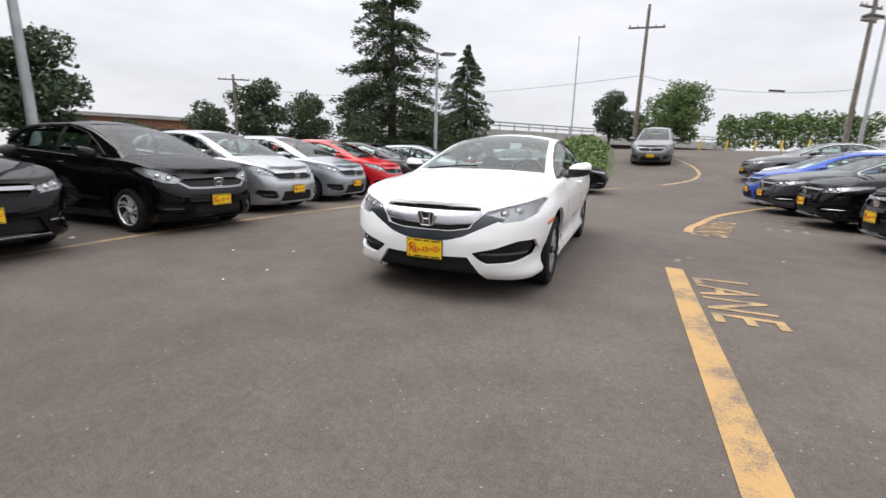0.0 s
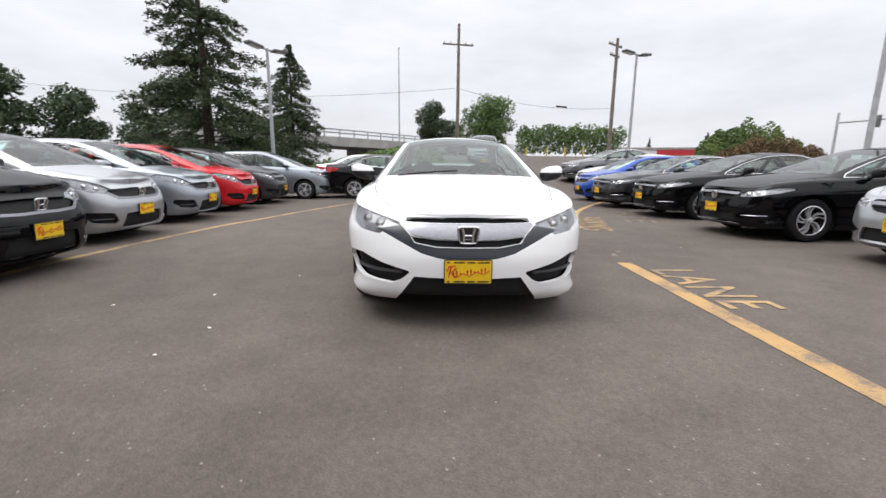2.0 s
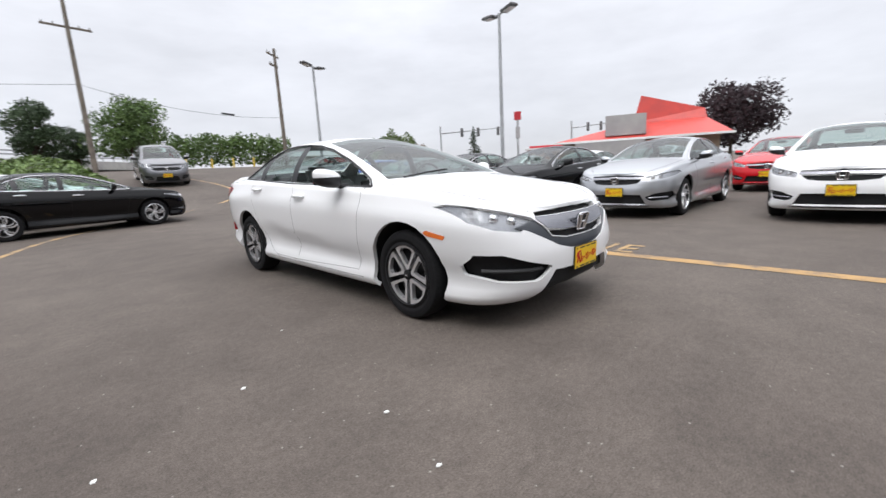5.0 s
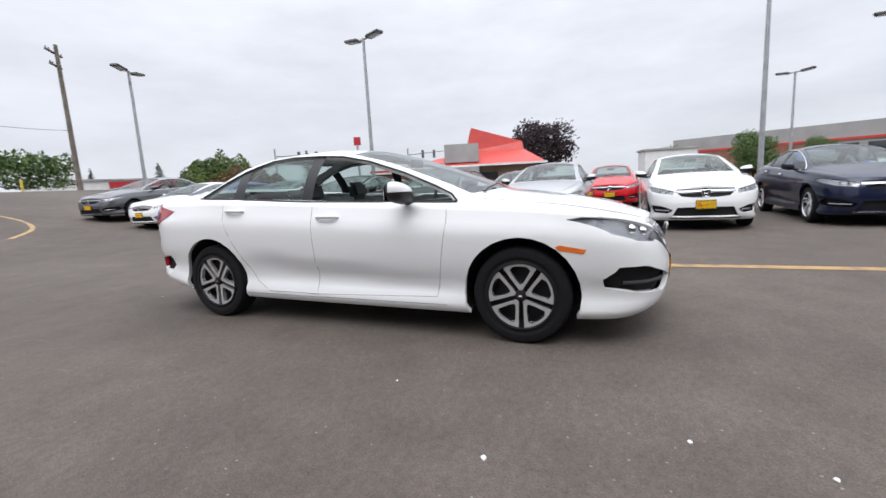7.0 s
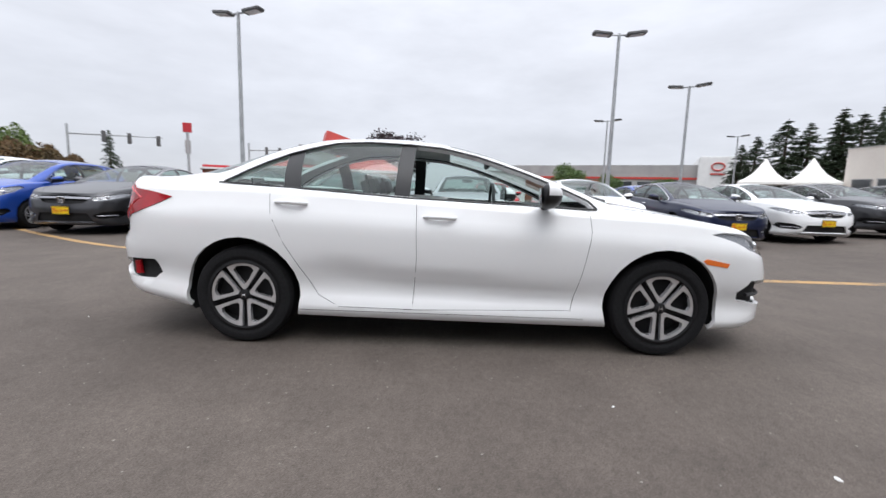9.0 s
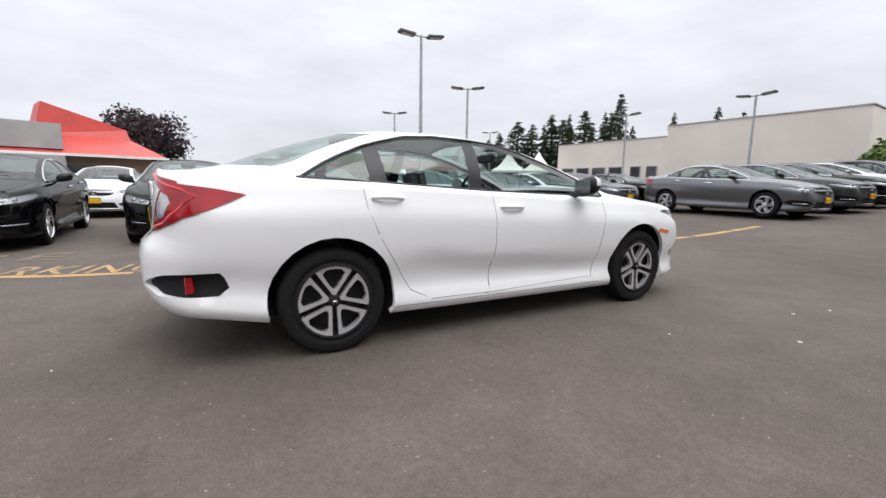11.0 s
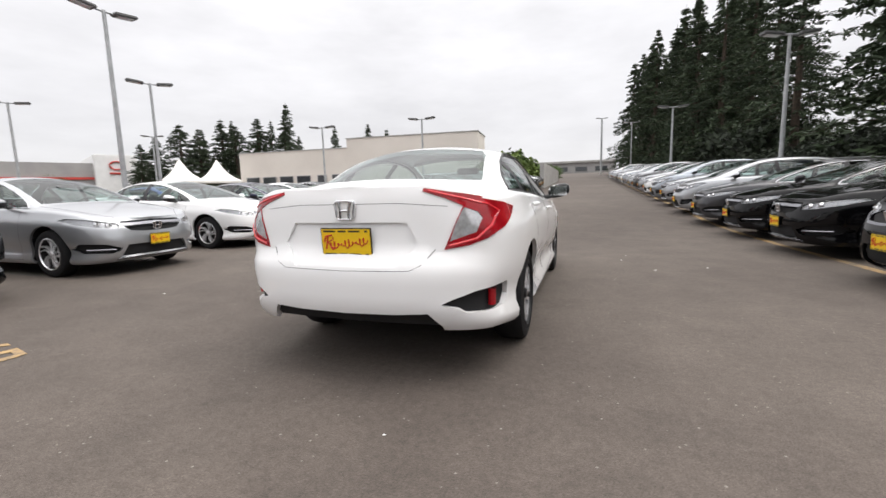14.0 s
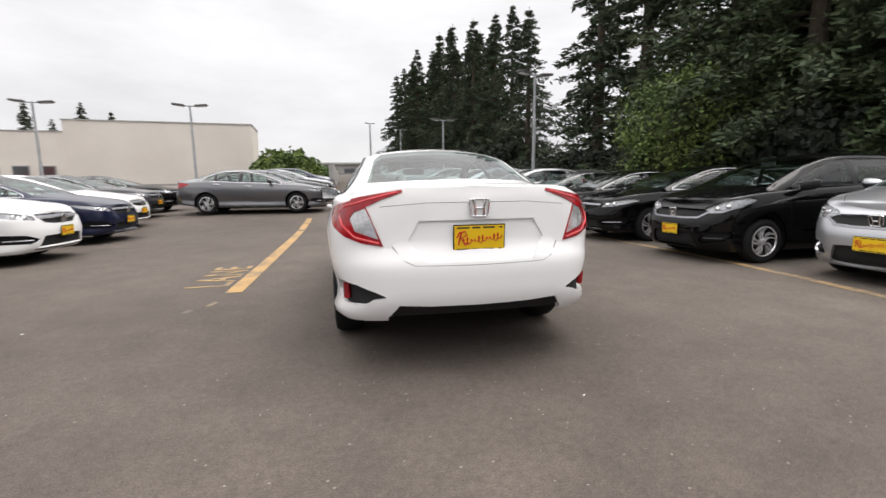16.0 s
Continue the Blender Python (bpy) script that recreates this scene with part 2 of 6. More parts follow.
RED_SIGN = material("red_sign", (0.42, 0.02, 0.03), 0.5, grain=0.06)
WHITE_PAINT = material("white_paint", (0.78, 0.78, 0.77), 0.6, second=(0.72, 0.72, 0.71), second_scale=1.5, grain=0.04)
TENT = material("white_tent_fabric", (0.82, 0.80, 0.76), 0.8, grain=0.05, grain_scale=6, bump=0.2)
DARK_WINDOW = material("dark_window_glass", (0.05, 0.055, 0.06), 0.08, coat=0.5, grain=0.2, grain_scale=2)
YELLOW_POST = material("yellow_bollard_paint", (0.55, 0.40, 0.04), 0.6, second=(0.48, 0.34, 0.05), second_scale=3, grain=0.1)
BARK = material("bark", (0.075, 0.055, 0.04), 0.95, second=(0.05, 0.04, 0.03), second_scale=5, grain=0.3, bump=0.5)
FIR = material("fir_needles", (0.040, 0.060, 0.027), 0.8, second=(0.026, 0.042, 0.020), second_scale=0.5, per_piece=0.45)
CEDAR = material("cedar_needles", (0.058, 0.085, 0.034), 0.8, second=(0.038, 0.058, 0.026), second_scale=0.5, per_piece=0.45)
FIR_BROWN = material("inner_fir_twigs", (0.030, 0.026, 0.016), 0.9, per_piece=0.4)
LEAF = material("broad_leaves", (0.105, 0.165, 0.042), 0.7, second=(0.070, 0.118, 0.034), second_scale=0.6, per_piece=0.45)
LEAF_BRIGHT = material("bright_leaves", (0.12, 0.17, 0.034), 0.7, second=(0.065, 0.105, 0.026), second_scale=0.6, per_piece=0.4)
LEAF_DARK = material("dark_leaves", (0.056, 0.090, 0.038), 0.75, second=(0.040, 0.064, 0.030), second_scale=0.6, per_piece=0.45)
# darker copy of the leaf colours, with the shade beneath the firs painted in
SHADED_LEAF = material("understory_leaves_painted_shade", (0.020, 0.030, 0.015), 0.85, second=(0.014, 0.020, 0.011), second_scale=0.6, per_piece=0.5)
LEAF_RUST = material("rusty_brown_leaves", (0.13, 0.075, 0.030), 0.8, second=(0.10, 0.07, 0.03), second_scale=0.8, per_piece=0.4)
LEAF_PURPLE = material("dark_purple_leaves", (0.030, 0.018, 0.022), 0.8, per_piece=0.4)
IVY = material("ivy_leaves", (0.125, 0.185, 0.045), 0.6, second=(0.085, 0.135, 0.036), second_scale=0.9, per_piece=0.5)
SOIL = material("dark_soil_and_grass", (0.055, 0.065, 0.03), 0.95, second=(0.08, 0.085, 0.04), second_scale=0.3, grain=0.25, grain_scale=5)
PAPER = material("white_paper_litter", (0.7, 0.7, 0.68), 0.8, grain=0.05)


def car_paint(name, base, metal=0.0):
    return material(name, base, 0.32 if metal else 0.42, metal=metal, coat=0.65 if max(base) < 0.1 else 1.0, grain=0.03 if metal else 0.012, grain_scale=500, spec=0.1 if metal else 0.0)


PAINTS = {
    "white": car_paint("white_car_paint", (0.80, 0.80, 0.805)),
    "black": car_paint("black_car_paint", (0.0025, 0.0025, 0.003)),
    "silver": car_paint("silver_car_paint", (0.42, 0.43, 0.45), 0.75),
    "grey": car_paint("blue_grey_car_paint", (0.33, 0.36, 0.40), 0.75),
    "dark": car_paint("dark_grey_car_paint", (0.055, 0.055, 0.06), 0.6),
    "mid": car_paint("modern_steel_car_paint", (0.14, 0.14, 0.15), 0.7),
    "red": car_paint("red_car_paint", (0.50, 0.012, 0.018)),
    "blue": car_paint("blue_car_paint", (0.02, 0.07, 0.36), 0.3),
    "navy": car_paint("navy_car_paint", (0.012, 0.016, 0.042), 0.3),
}


# ---- mesh helpers ----
def part(name, bm, mat, parent=None, label="", smooth=True, angle=None):
    """Links a bmesh as one mesh object under a thing or a part."""
    me = bpy.data.meshes.new(name)
    bmesh.ops.recalc_face_normals(bm, faces=bm.faces) if angle == "recalc" else None
    bm.to_mesh(me)
    bm.free()
    me.materials.append(mat)
    if smooth:
        me.polygons.foreach_set("use_smooth", [True] * len(me.polygons))
        if angle != "all":
            me.set_sharp_from_angle(angle=radians(35))
    ob = new(name, me)
    if parent:
        ob.parent = parent
    if label:
        ob["label"] = label
    return ob


def empty(name, m=None):
    ob = new(name)
    if m is not None:
        ob.matrix_basis = m
    return ob


def box(bm, x0, x1, y0, y1, z0, z1, bevel=0.0, m=None):
    made = bmesh.ops.create_cube(bm, size=1)["verts"]
    for v in made:
        v.co = Vector((x0 + (v.co.x + 0.5) * (x1 - x0), y0 + (v.co.y + 0.5) * (y1 - y0), z0 + (v.co.z + 0.5) * (z1 - z0)))
        if m is not None:
            v.co = m @ v.co
    if bevel > 0:
        es = list({e for v in made for e in v.link_edges})
        bmesh.ops.bevel(bm, geom=es, offset=bevel, segments=2, affect="EDGES")


def boxed(*args, **kw):
    bm = bmesh.new()
    box(bm, *args, **kw)
    return bm


def tube(bm, pts, radii, sides=10, caps=True):
    """A round bar along a line of points."""
    rings = []
    if len(pts) < 2:
        return
    for i, p in enumerate(pts):
        p = Vector(p)
        d = (Vector(pts[min(i + 1, len(pts) - 1)]) - Vector(pts[max(i - 1, 0)])).normalized()
        a = d.orthogonal().normalized() if abs(d.z) > 0.9 else Vector((0, 0, 1)).cross(d).normalized()
        if abs(d.z) > 0.9:
            a = (Vector((1, 0, 0)) - d * d.x).normalized()
        b = d.cross(a)
        r = radii[i] if isinstance(radii, (list, tuple)) else radii
        rings.append([bm.verts.new(p + a * r * math.cos(2 * math.pi * k / sides) + b * r * math.sin(2 * math.pi * k / sides)) for k in range(sides)])
    for r0, r1 in zip(rings, rings[1:]):
        for k in range(sides):
            bm.faces.new((r0[k], r0[(k + 1) % sides], r1[(k + 1) % sides], r1[k]))
    if caps:
        bm.faces.new(rings[0][::-1])
        bm.faces.new(rings[-1])


def tubed(pts, radii, sides=10):
    bm = bmesh.new()
    tube(bm, pts, radii, sides)
    return bm


def lathe(profile, sides=40, axis="x"):
    """Turns (radius, along) pairs round the x axis."""
    bm = bmesh.new()
    rings = [[bm.verts.new((a, r * math.cos(2 * math.pi * k / sides), r * math.sin(2 * math.pi * k / sides))) for k in range(sides)] for r, a in profile]
    for r0, r1 in zip(rings, rings[1:]):
        for k in range(sides):
            bm.faces.new((r0[k], r0[(k + 1) % sides], r1[(k + 1) % sides], r1[k]))
    bmesh.ops.recalc_face_normals(bm, faces=bm.faces)
    return bm


def pchip(points):
    """Smooth curve through (x, y) pairs that never overshoots."""
    xs, ys = np.array([p[0] for p in points], float), np.array([p[1] for p in points], float)
    hs = np.diff(xs)
    d = np.diff(ys) / hs
    m = np.zeros(len(xs))
    for i in range(1, len(xs) - 1):
        if d[i - 1] * d[i] > 0:
            w1, w2 = 2 * hs[i] + hs[i - 1], hs[i] + 2 * hs[i - 1]
            m[i] = (w1 + w2) / (w1 / d[i - 1] + w2 / d[i])
    m[0], m[-1] = d[0], d[-1]

    def at(x):
        x = min(max(x, xs[0]), xs[-1])
        i = min(max(int(np.searchsorted(xs, x)) - 1, 0), len(hs) - 1)
        t = (x - xs[i]) / hs[i]
        return float((2 * t**3 - 3 * t**2 + 1) * ys[i] + (t**3 - 2 * t**2 + t) * hs[i] * m[i] + (3 * t**2 - 2 * t**3) * ys[i + 1] + (t**3 - t**2) * hs[i] * m[i + 1])

    return at


def smooth_line(pts, count):
    """Catmull-Rom through plan points, resampled evenly."""
    p = np.array([pts[0], *pts, pts[-1]], float)
    out = []
    for i in range(1, len(p) - 2):
        for t in np.linspace(0, 1, 24, endpoint=False):
            a, b, c, d = p[i - 1], p[i], p[i + 1], p[i + 2]
            out.append(0.5 * (2 * b + (c - a) * t + (2 * a - 5 * b + 4 * c - d) * t**2 + (3 * b - a - 3 * c + d) * t**3))
    out.append(p[-2])
    out = np.array(out)
    s = np.r_[0, np.cumsum(np.linalg.norm(np.diff(out, axis=0), axis=1))]
    at = np.linspace(0, s[-1], count)
    return np.stack([np.interp(at, s, out[:, k]) for k in range(out.shape[1])], 1)


# ---- cars ----
# A car stands with its nose towards -y, its right side towards -x, its wheels on z = 0.
def car_shell(s):
    """One half (x <= 0) of a car's skin: side wall in levels from sill to shoulder, and rows across hood, cabin and deck."""
    line = smooth_line(s["outline"], s.get("count", 100))
    n = len(line)
    side, front, rear = pchip(s["side"]), pchip(s["front"]), pchip(s["rear"])
    shoulder, bottom = pchip(s["shoulder"]), pchip(s["bottom"])
    top, edge, wide = pchip(s["top"]), pchip(s["edge"]), pchip(s["wide"])
    levels = [0, 0.04, 0.10, 0.17, 0.25, 0.33, 0.41, 0.49, 0.56, 0.62, 0.68, 0.74, 0.80, 0.86, 0.91, 0.96, 1.0]
    bm = bmesh.new()
    wall = []
    for i in range(n):
        x, y = line[i]
        a, b = line[max(i - 1, 0)], line[min(i + 1, n - 1)]
        nx, ny = (b - a)[1], -(b - a)[0]
        ln = math.hypot(nx, ny)
        nx, ny = nx / ln, ny / ln
        if i in (0, n - 1):
            nx, ny = 0.0, (-1.0 if i == 0 else 1.0)
        col = []
        for u in levels:
            zs = bottom(y) + (shoulder(y) - bottom(y)) * u
            dent = 0.0
            if "crease" in s and s["crease"][0][0] < y < s["crease"][-1][0]:
                (y0, za), (y1, zb_) = s["crease"]
                q = (y - y0) / (y1 - y0)
                drop = za + (zb_ - za) * q - zs
                if drop > 0:
                    dent = 0.023 * min(1, drop / 0.025) * max(0.0, min(1, (zs - 0.27) / 0.09)) * min(1, 6 * (1 - q), 6 * q)
            inset = dent * nx * nx + nx * nx * side(u) + ny * ny * (front(u) if ny < 0 else rear(u))
            px, py = max(x - nx * inset, 0), y - ny * inset
            if i in (0, n - 1):
                px = 0
            z0, z1 = bottom(y), shoulder(y)
            col.append((px, py, z0 + (z1 - z0) * u))
        wall.append(col)
    rows = []
    for i in range(n):
        xe, ye, ze = wall[i][-1]
        row = []
        xb = xe - min(0.055, 0.25 * xe)
        zb = ze + 0.02 * min(1, xe / 0.5)
        zt, zr = top(ye), edge(ye)
        xr = min(wide(ye), xb * 0.95)
        zr = max(zr, zb)
        zt = max(zt, zr)
        for t in (0.35, 0.7, 1.0):
            row.append((xe + (xb - xe) * t, ye, ze + (zb - ze) * math.sin(t * math.pi / 2)))
        for t in (0.12, 0.24, 0.36, 0.48, 0.6, 0.72, 0.84, 0.94, 1.0):
            bulge = 0.035 * math.sin(math.pi * t) * min(1, (zr - zb) / 0.25)
            row.append((xb + (xr - xb) * t + bulge, ye, zb + (zr - zb) * t))
        for t in (0.06, 0.14, 0.25, 0.37, 0.5, 0.63, 0.76, 0.88, 1.0):
            x = xr * (1 - t)
            row.append((x, ye, zt - (zt - zr) * (1 - t) ** 2.2))
        rows.append(row)
    grid = [[bm.verts.new((-p[0], p[1], p[2])) for p in wall[i] + rows[i]] for i in range(n)]
    for g0, g1 in zip(grid, grid[1:]):
        for k in range(len(g0) - 1):
            bm.faces.new((g0[k], g0[k + 1], g1[k + 1], g1[k]))
    bmesh.ops.remove_doubles(bm, verts=bm.verts, dist=0.0008)
    bmesh.ops.recalc_face_normals(bm, faces=bm.faces)
    mid = max(bm.faces, key=lambda f: f.calc_center_median().z)
    if mid.normal.z < 0:
        bmesh.ops.reverse_faces(bm, faces=bm.faces)
    return bm


def inside(p, poly):
    hit = False
    j = len(poly) - 1
    for i in range(len(poly)):
        (xi, yi), (xj, yj) = poly[i], poly[j]
        if (yi > p[1]) != (yj > p[1]) and p[0] < (xj - xi) * (p[1] - yi) / (yj - yi) + xi:
            hit = not hit
        j = i
    return hit


def carve(bm, poly, axis, near):
    """Cuts the outline of a flat polygon, seen along an axis, into the skin. Returns the faces inside it."""
    ua, ub = {"x": (1, 2), "y": (0, 2), "z": (0, 1)}[axis]
    for p, q in zip(poly, poly[1:] + poly[:1]):
        a0, a1 = sorted((p[0], q[0]))
        b0, b1 = sorted((p[1], q[1]))
        some = []
        for f in bm.faces:
            c = f.calc_center_median()
            if not near(c, f.normal):
                continue
            us = [v.co[ua] for v in f.verts]
            if max(us) < a0 - 0.002 or min(us) > a1 + 0.002:
                continue
            vs = [v.co[ub] for v in f.verts]
            if max(vs) < b0 - 0.002 or min(vs) > b1 + 0.002:
                continue
            some.append(f)
        if not some:
            continue
        co, no = Vector((0, 0, 0)), Vector((0, 0, 0))
        co[ua], co[ub] = p
        no[ua], no[ub] = q[1] - p[1], p[0] - q[0]
        if no.length < 1e-9:
            continue
        geom = list({*some, *(e for f in some for e in f.edges), *(v for f in some for v in f.verts)})
        bmesh.ops.bisect_plane(bm, geom=geom, dist=0.0006, plane_co=co, plane_no=no.normalized())
    found = []
    for f in bm.faces:
        c = f.calc_center_median()
        if near(c, f.normal) and inside((c[ua], c[ub]), poly):
            found.append(f)
    return found


def lift(bm, faces, push=0.0, mirror=0, keep=False):
    """Takes faces out of the skin into a mesh of their own, pushed inwards. mirror: 0 the right side, 1 the left side, 2 both halves."""
    idx, pts, polys = {}, [], []
    nrm = {}
    for f in faces:
        for v in f.verts:
            nrm.setdefault(v, Vector((0, 0, 0)))
            nrm[v] += f.normal
    for f in faces:
        row = []
        for v in f.verts:
            if v not in idx:
                idx[v] = len(pts)
                d = nrm[v].normalized()
                if abs(v.co.x) < 1e-4:
                    d = Vector((0, d.y, d.z))
                pts.append(v.co - d * push)
            row.append(idx[v])
        polys.append(row)
    if not keep:
        bmesh.ops.delete(bm, geom=list(faces), context="FACES")
    return pts, polys


def main_patch(faces):
    """The largest connected patch among faces."""
    left, best = set(faces), []
    while left:
        todo, got = [left.pop()], []
        while todo:
            f = todo.pop()
            got.append(f)
            for e in f.edges:
                for g in e.link_faces:
                    if g in left:
                        left.discard(g)
                        todo.append(g)
        best = got if len(got) > len(best) else best
    return best


def sheet(pts, polys, mirror=0, rim=0.0):
    """A mesh from lifted faces: right (0), left (1) or both halves (2), with a folded edge of that depth."""
    bm = bmesh.new()
    if mirror in (0, 2):
        vs = [bm.verts.new(p) for p in pts]
        for r in polys:
            if not bm.faces.get([vs[k] for k in r]):
                bm.faces.new([vs[k] for k in r])
    if mirror in (1, 2):
        vs = [bm.verts.new((-p[0], p[1], p[2])) for p in pts]
        for r in polys:
            if not bm.faces.get([vs[k] for k in r]):
                bm.faces.new([vs[k] for k in reversed(r)])
    if mirror == 2:
        bmesh.ops.remove_doubles(bm, verts=bm.verts, dist=0.0005)
    if rim > 0:
        fold(bm, rim)
    return bm


def fold(bm, depth):
    """Folds the open edges of a sheet inwards, so that it shows a thickness."""
    bm.normal_update()
    edges = [e for e in bm.edges if e.is_boundary and not all(abs(v.co.x) < 1e-3 for v in e.verts)]
    if not edges:
        return
    nrm = {v: v.normal.copy() for e in edges for v in e.verts}
    made = bmesh.ops.extrude_edge_only(bm, edges=edges)["geom"]
    old = list(nrm)
    tree = {}
    for v in old:
        tree[tuple(round(c, 5) for c in v.co)] = nrm[v]
    for v in made:
        if isinstance(v, bmesh.types.BMVert):
            v.co -= tree.get(tuple(round(c, 5) for c in v.co), Vector((0, 0, 0))) * depth


def circle_poly(cy, cz, r, count=28):
    return [(cy + r * math.cos(2 * math.pi * k / count), cz + r * math.sin(2 * math.pi * k / count)) for k in range(count)]


def wheel(parent, x, y, r, wide, style, outward, rim_r):
    """A wheel with its axle on x: tyre, rim with spokes, hub cap. outward: -1 on the right side, 1 on the left."""
    o = outward
    hub = part("wheel", lathe([(rim_r + 0.012, -o * 0.01), (rim_r + 0.03, o * 0.000), (r - 0.055, o * 0.004), (r - 0.018, -o * 0.006), (r - 0.003, -o * 0.028), (r, -o * 0.06),
                               (r, -o * (wide - 0.05)), (r - 0.02, -o * wide), (rim_r + 0.02, -o * wide)], 44), RUBBER, parent)
    hub.location = (x, y, r)
    bm = lathe([(rim_r + 0.014, -o * 0.004), (rim_r + 0.004, -o * 0.002), (rim_r - 0.008, -o * 0.012), (rim_r - 0.014, -o * 0.05), (rim_r * 0.85, -o * 0.09), (0.02, -o * 0.075)], 44)
    part("rim_well", bm, ALLOY_DARK, hub)
    bm = bmesh.new()
    count = 5
    for k in range(count if style == "twin" else 0):
        # a loop of bright metal round a dark pocket; thin dark slits part neighbouring loops
        a = 2 * math.pi * k / count + 0.31
        half, r1 = math.pi / count, rim_r - 0.004
        outer, inner = [], []
        for t in np.linspace(0, 1, 9):
            rad = 0.030 + (r1 - 0.030) * t
            w = max(0.0, rad * math.sin(half) - 0.0125 - 0.003 * t)
            outer.append((math.sqrt(max(rad * rad - w * w, 0)), w))
            rin = 0.074 + (r1 - 0.024 - 0.074) * t
            wi = max(0.002, rin * math.sin(half) - 0.030 - 0.008 * t) * min(1, 0.55 + 2.5 * t, 0.62 + 3 * (1 - t))
            inner.append((math.sqrt(rin * rin - wi * wi), wi))
        outer = [(q, -w) for q, w in outer] + [(r1 * math.cos(b), r1 * math.sin(b)) for b in np.linspace(-half * 0.8, half * 0.8, 7)] + [(q, w) for q, w in outer[::-1]]
        r2 = r1 - 0.024
        inner = [(q, -w) for q, w in inner] + [(r2 * math.cos(b), r2 * math.sin(b)) for b in np.linspace(-half * 0.42, half * 0.42, 7)] + [(q, w) for q, w in inner[::-1]]
        ca, sa = math.cos(a), math.sin(a)
        rings = []
        for loop, deep in ((outer, 0.028), (outer, 0.0), (inner, 0.002), (inner, 0.034)):
            rings.append([bm.verts.new((-o * (0.024 - 0.014 * min(1, q / rim_r) + deep), q * ca - w * sa, q * sa + w * ca)) for q, w in loop])
        for ra, rb in zip(rings, rings[1:]):
            for j in range(len(ra)):
                bm.faces.new((ra[j], ra[(j + 1) % len(ra)], rb[(j + 1) % len(ra)], rb[j]))
    for k in range(0 if style == "twin" else count):
        a = 2 * math.pi * k / count + 0.31
        for sgn in ((-1, 1) if style != "five" else (0,)):
            w_in, w_out = {-1: (0.006, 0.009), 1: (0.010, 0.017), 0: (0.030, 0.042)}[sgn]
            curve = {"twin": 0.018, "swirl": 0.045, "five": 0.0}[style]
            off_in, off_out = sgn * 0.016, (-0.040 if sgn < 0 else 0.030) * (1 if sgn else 0)
            prof = []
            for t in (0, 0.33, 0.66, 1.0):
                rad = 0.028 + (rim_r - 0.030) * t
                mid = off_in + (off_out - off_in) * t + curve * math.sin(math.pi * t)
                half = w_in + (w_out - w_in) * t
                prof.append((rad, mid - half, mid + half, -o * (0.024 - 0.014 * t)))
            ca, sa = math.cos(a), math.sin(a)
            top_ring, low_ring = [], []
            for rad, lo, hi, dep in prof:
                for q, lst in ((lo, top_ring), (hi, top_ring)):
                    lst.append(bm.verts.new((dep, rad * ca - q * sa, rad * sa + q * ca)))
                for q, lst in ((lo * 1.0 - 0.006, low_ring), (hi + 0.006, low_ring)):
                    lst.append(bm.verts.new((dep - o * 0.03, rad * ca - q * sa, rad * sa + q * ca)))
            for j in range(3):
                a0, b0, a1, b1 = top_ring[2 * j], top_ring[2 * j + 1], top_ring[2 * j + 2], top_ring[2 * j + 3]
                c0, d0, c1, d1 = low_ring[2 * j], low_ring[2 * j + 1], low_ring[2 * j + 2], low_ring[2 * j + 3]
                bm.faces.new((a0, b0, b1, a1))
                bm.faces.new((a0, a1, c1, c0))
                bm.faces.new((b0, d0, d1, b1))
    bmesh.ops.recalc_face_normals(bm, faces=bm.faces)
    part("spokes", bm, ALLOY, hub, "bright machined spokes")
    dark = style == "twin"
    part("lip", lathe([(rim_r + 0.006, -o * 0.001), (rim_r - 0.006, o * 0.003), (rim_r - 0.012, -o * 0.01)], 44), ALLOY_DARK if dark else ALLOY, hub)
    part("hub_cap", lathe([(0.04, -o * 0.045), (0.036, -o * 0.014), (0.026, -o * 0.008), (0.001, -o * 0.007)], 24), ALLOY_DARK if dark else ALLOY, hub)
    if dark:
        bm = bmesh.new()
        for sy in (-1, 1):
            tube(bm, [(-o * 0.006, sy * 0.011, -0.013), (-o * 0.006, sy * 0.009, 0.013)], 0.003, 6)
        tube(bm, [(-o * 0.006, -0.01, 0), (-o * 0.006, 0.01, 0)], 0.003, 6)
        part("cap_badge", bm, CHROME, hub, "small chrome badge")
    return hub


def seat(parent, x, y, z, wide=0.5, rear=False):
    st = part("seat", boxed(x - wide / 2, x + wide / 2, y - 0.25, y + 0.25, z, z + 0.16, bevel=0.05), FABRIC, parent)
    m = pose(x, y + 0.27, z + 0.08, -16, 0, 0)
    bm = boxed(-wide / 2, wide / 2, -0.08, 0.06, 0, 0.56, bevel=0.05, m=m)
    part("backrest", bm, FABRIC, st)
    for hx in ((0,) if not rear else (-0.36, 0.36)):
        bm = boxed(hx - 0.13, hx + 0.13, -0.05, 0.05, 0.57, 0.75 if not rear else 0.68, bevel=0.04, m=m)
        part("headrest", bm, FABRIC, st)


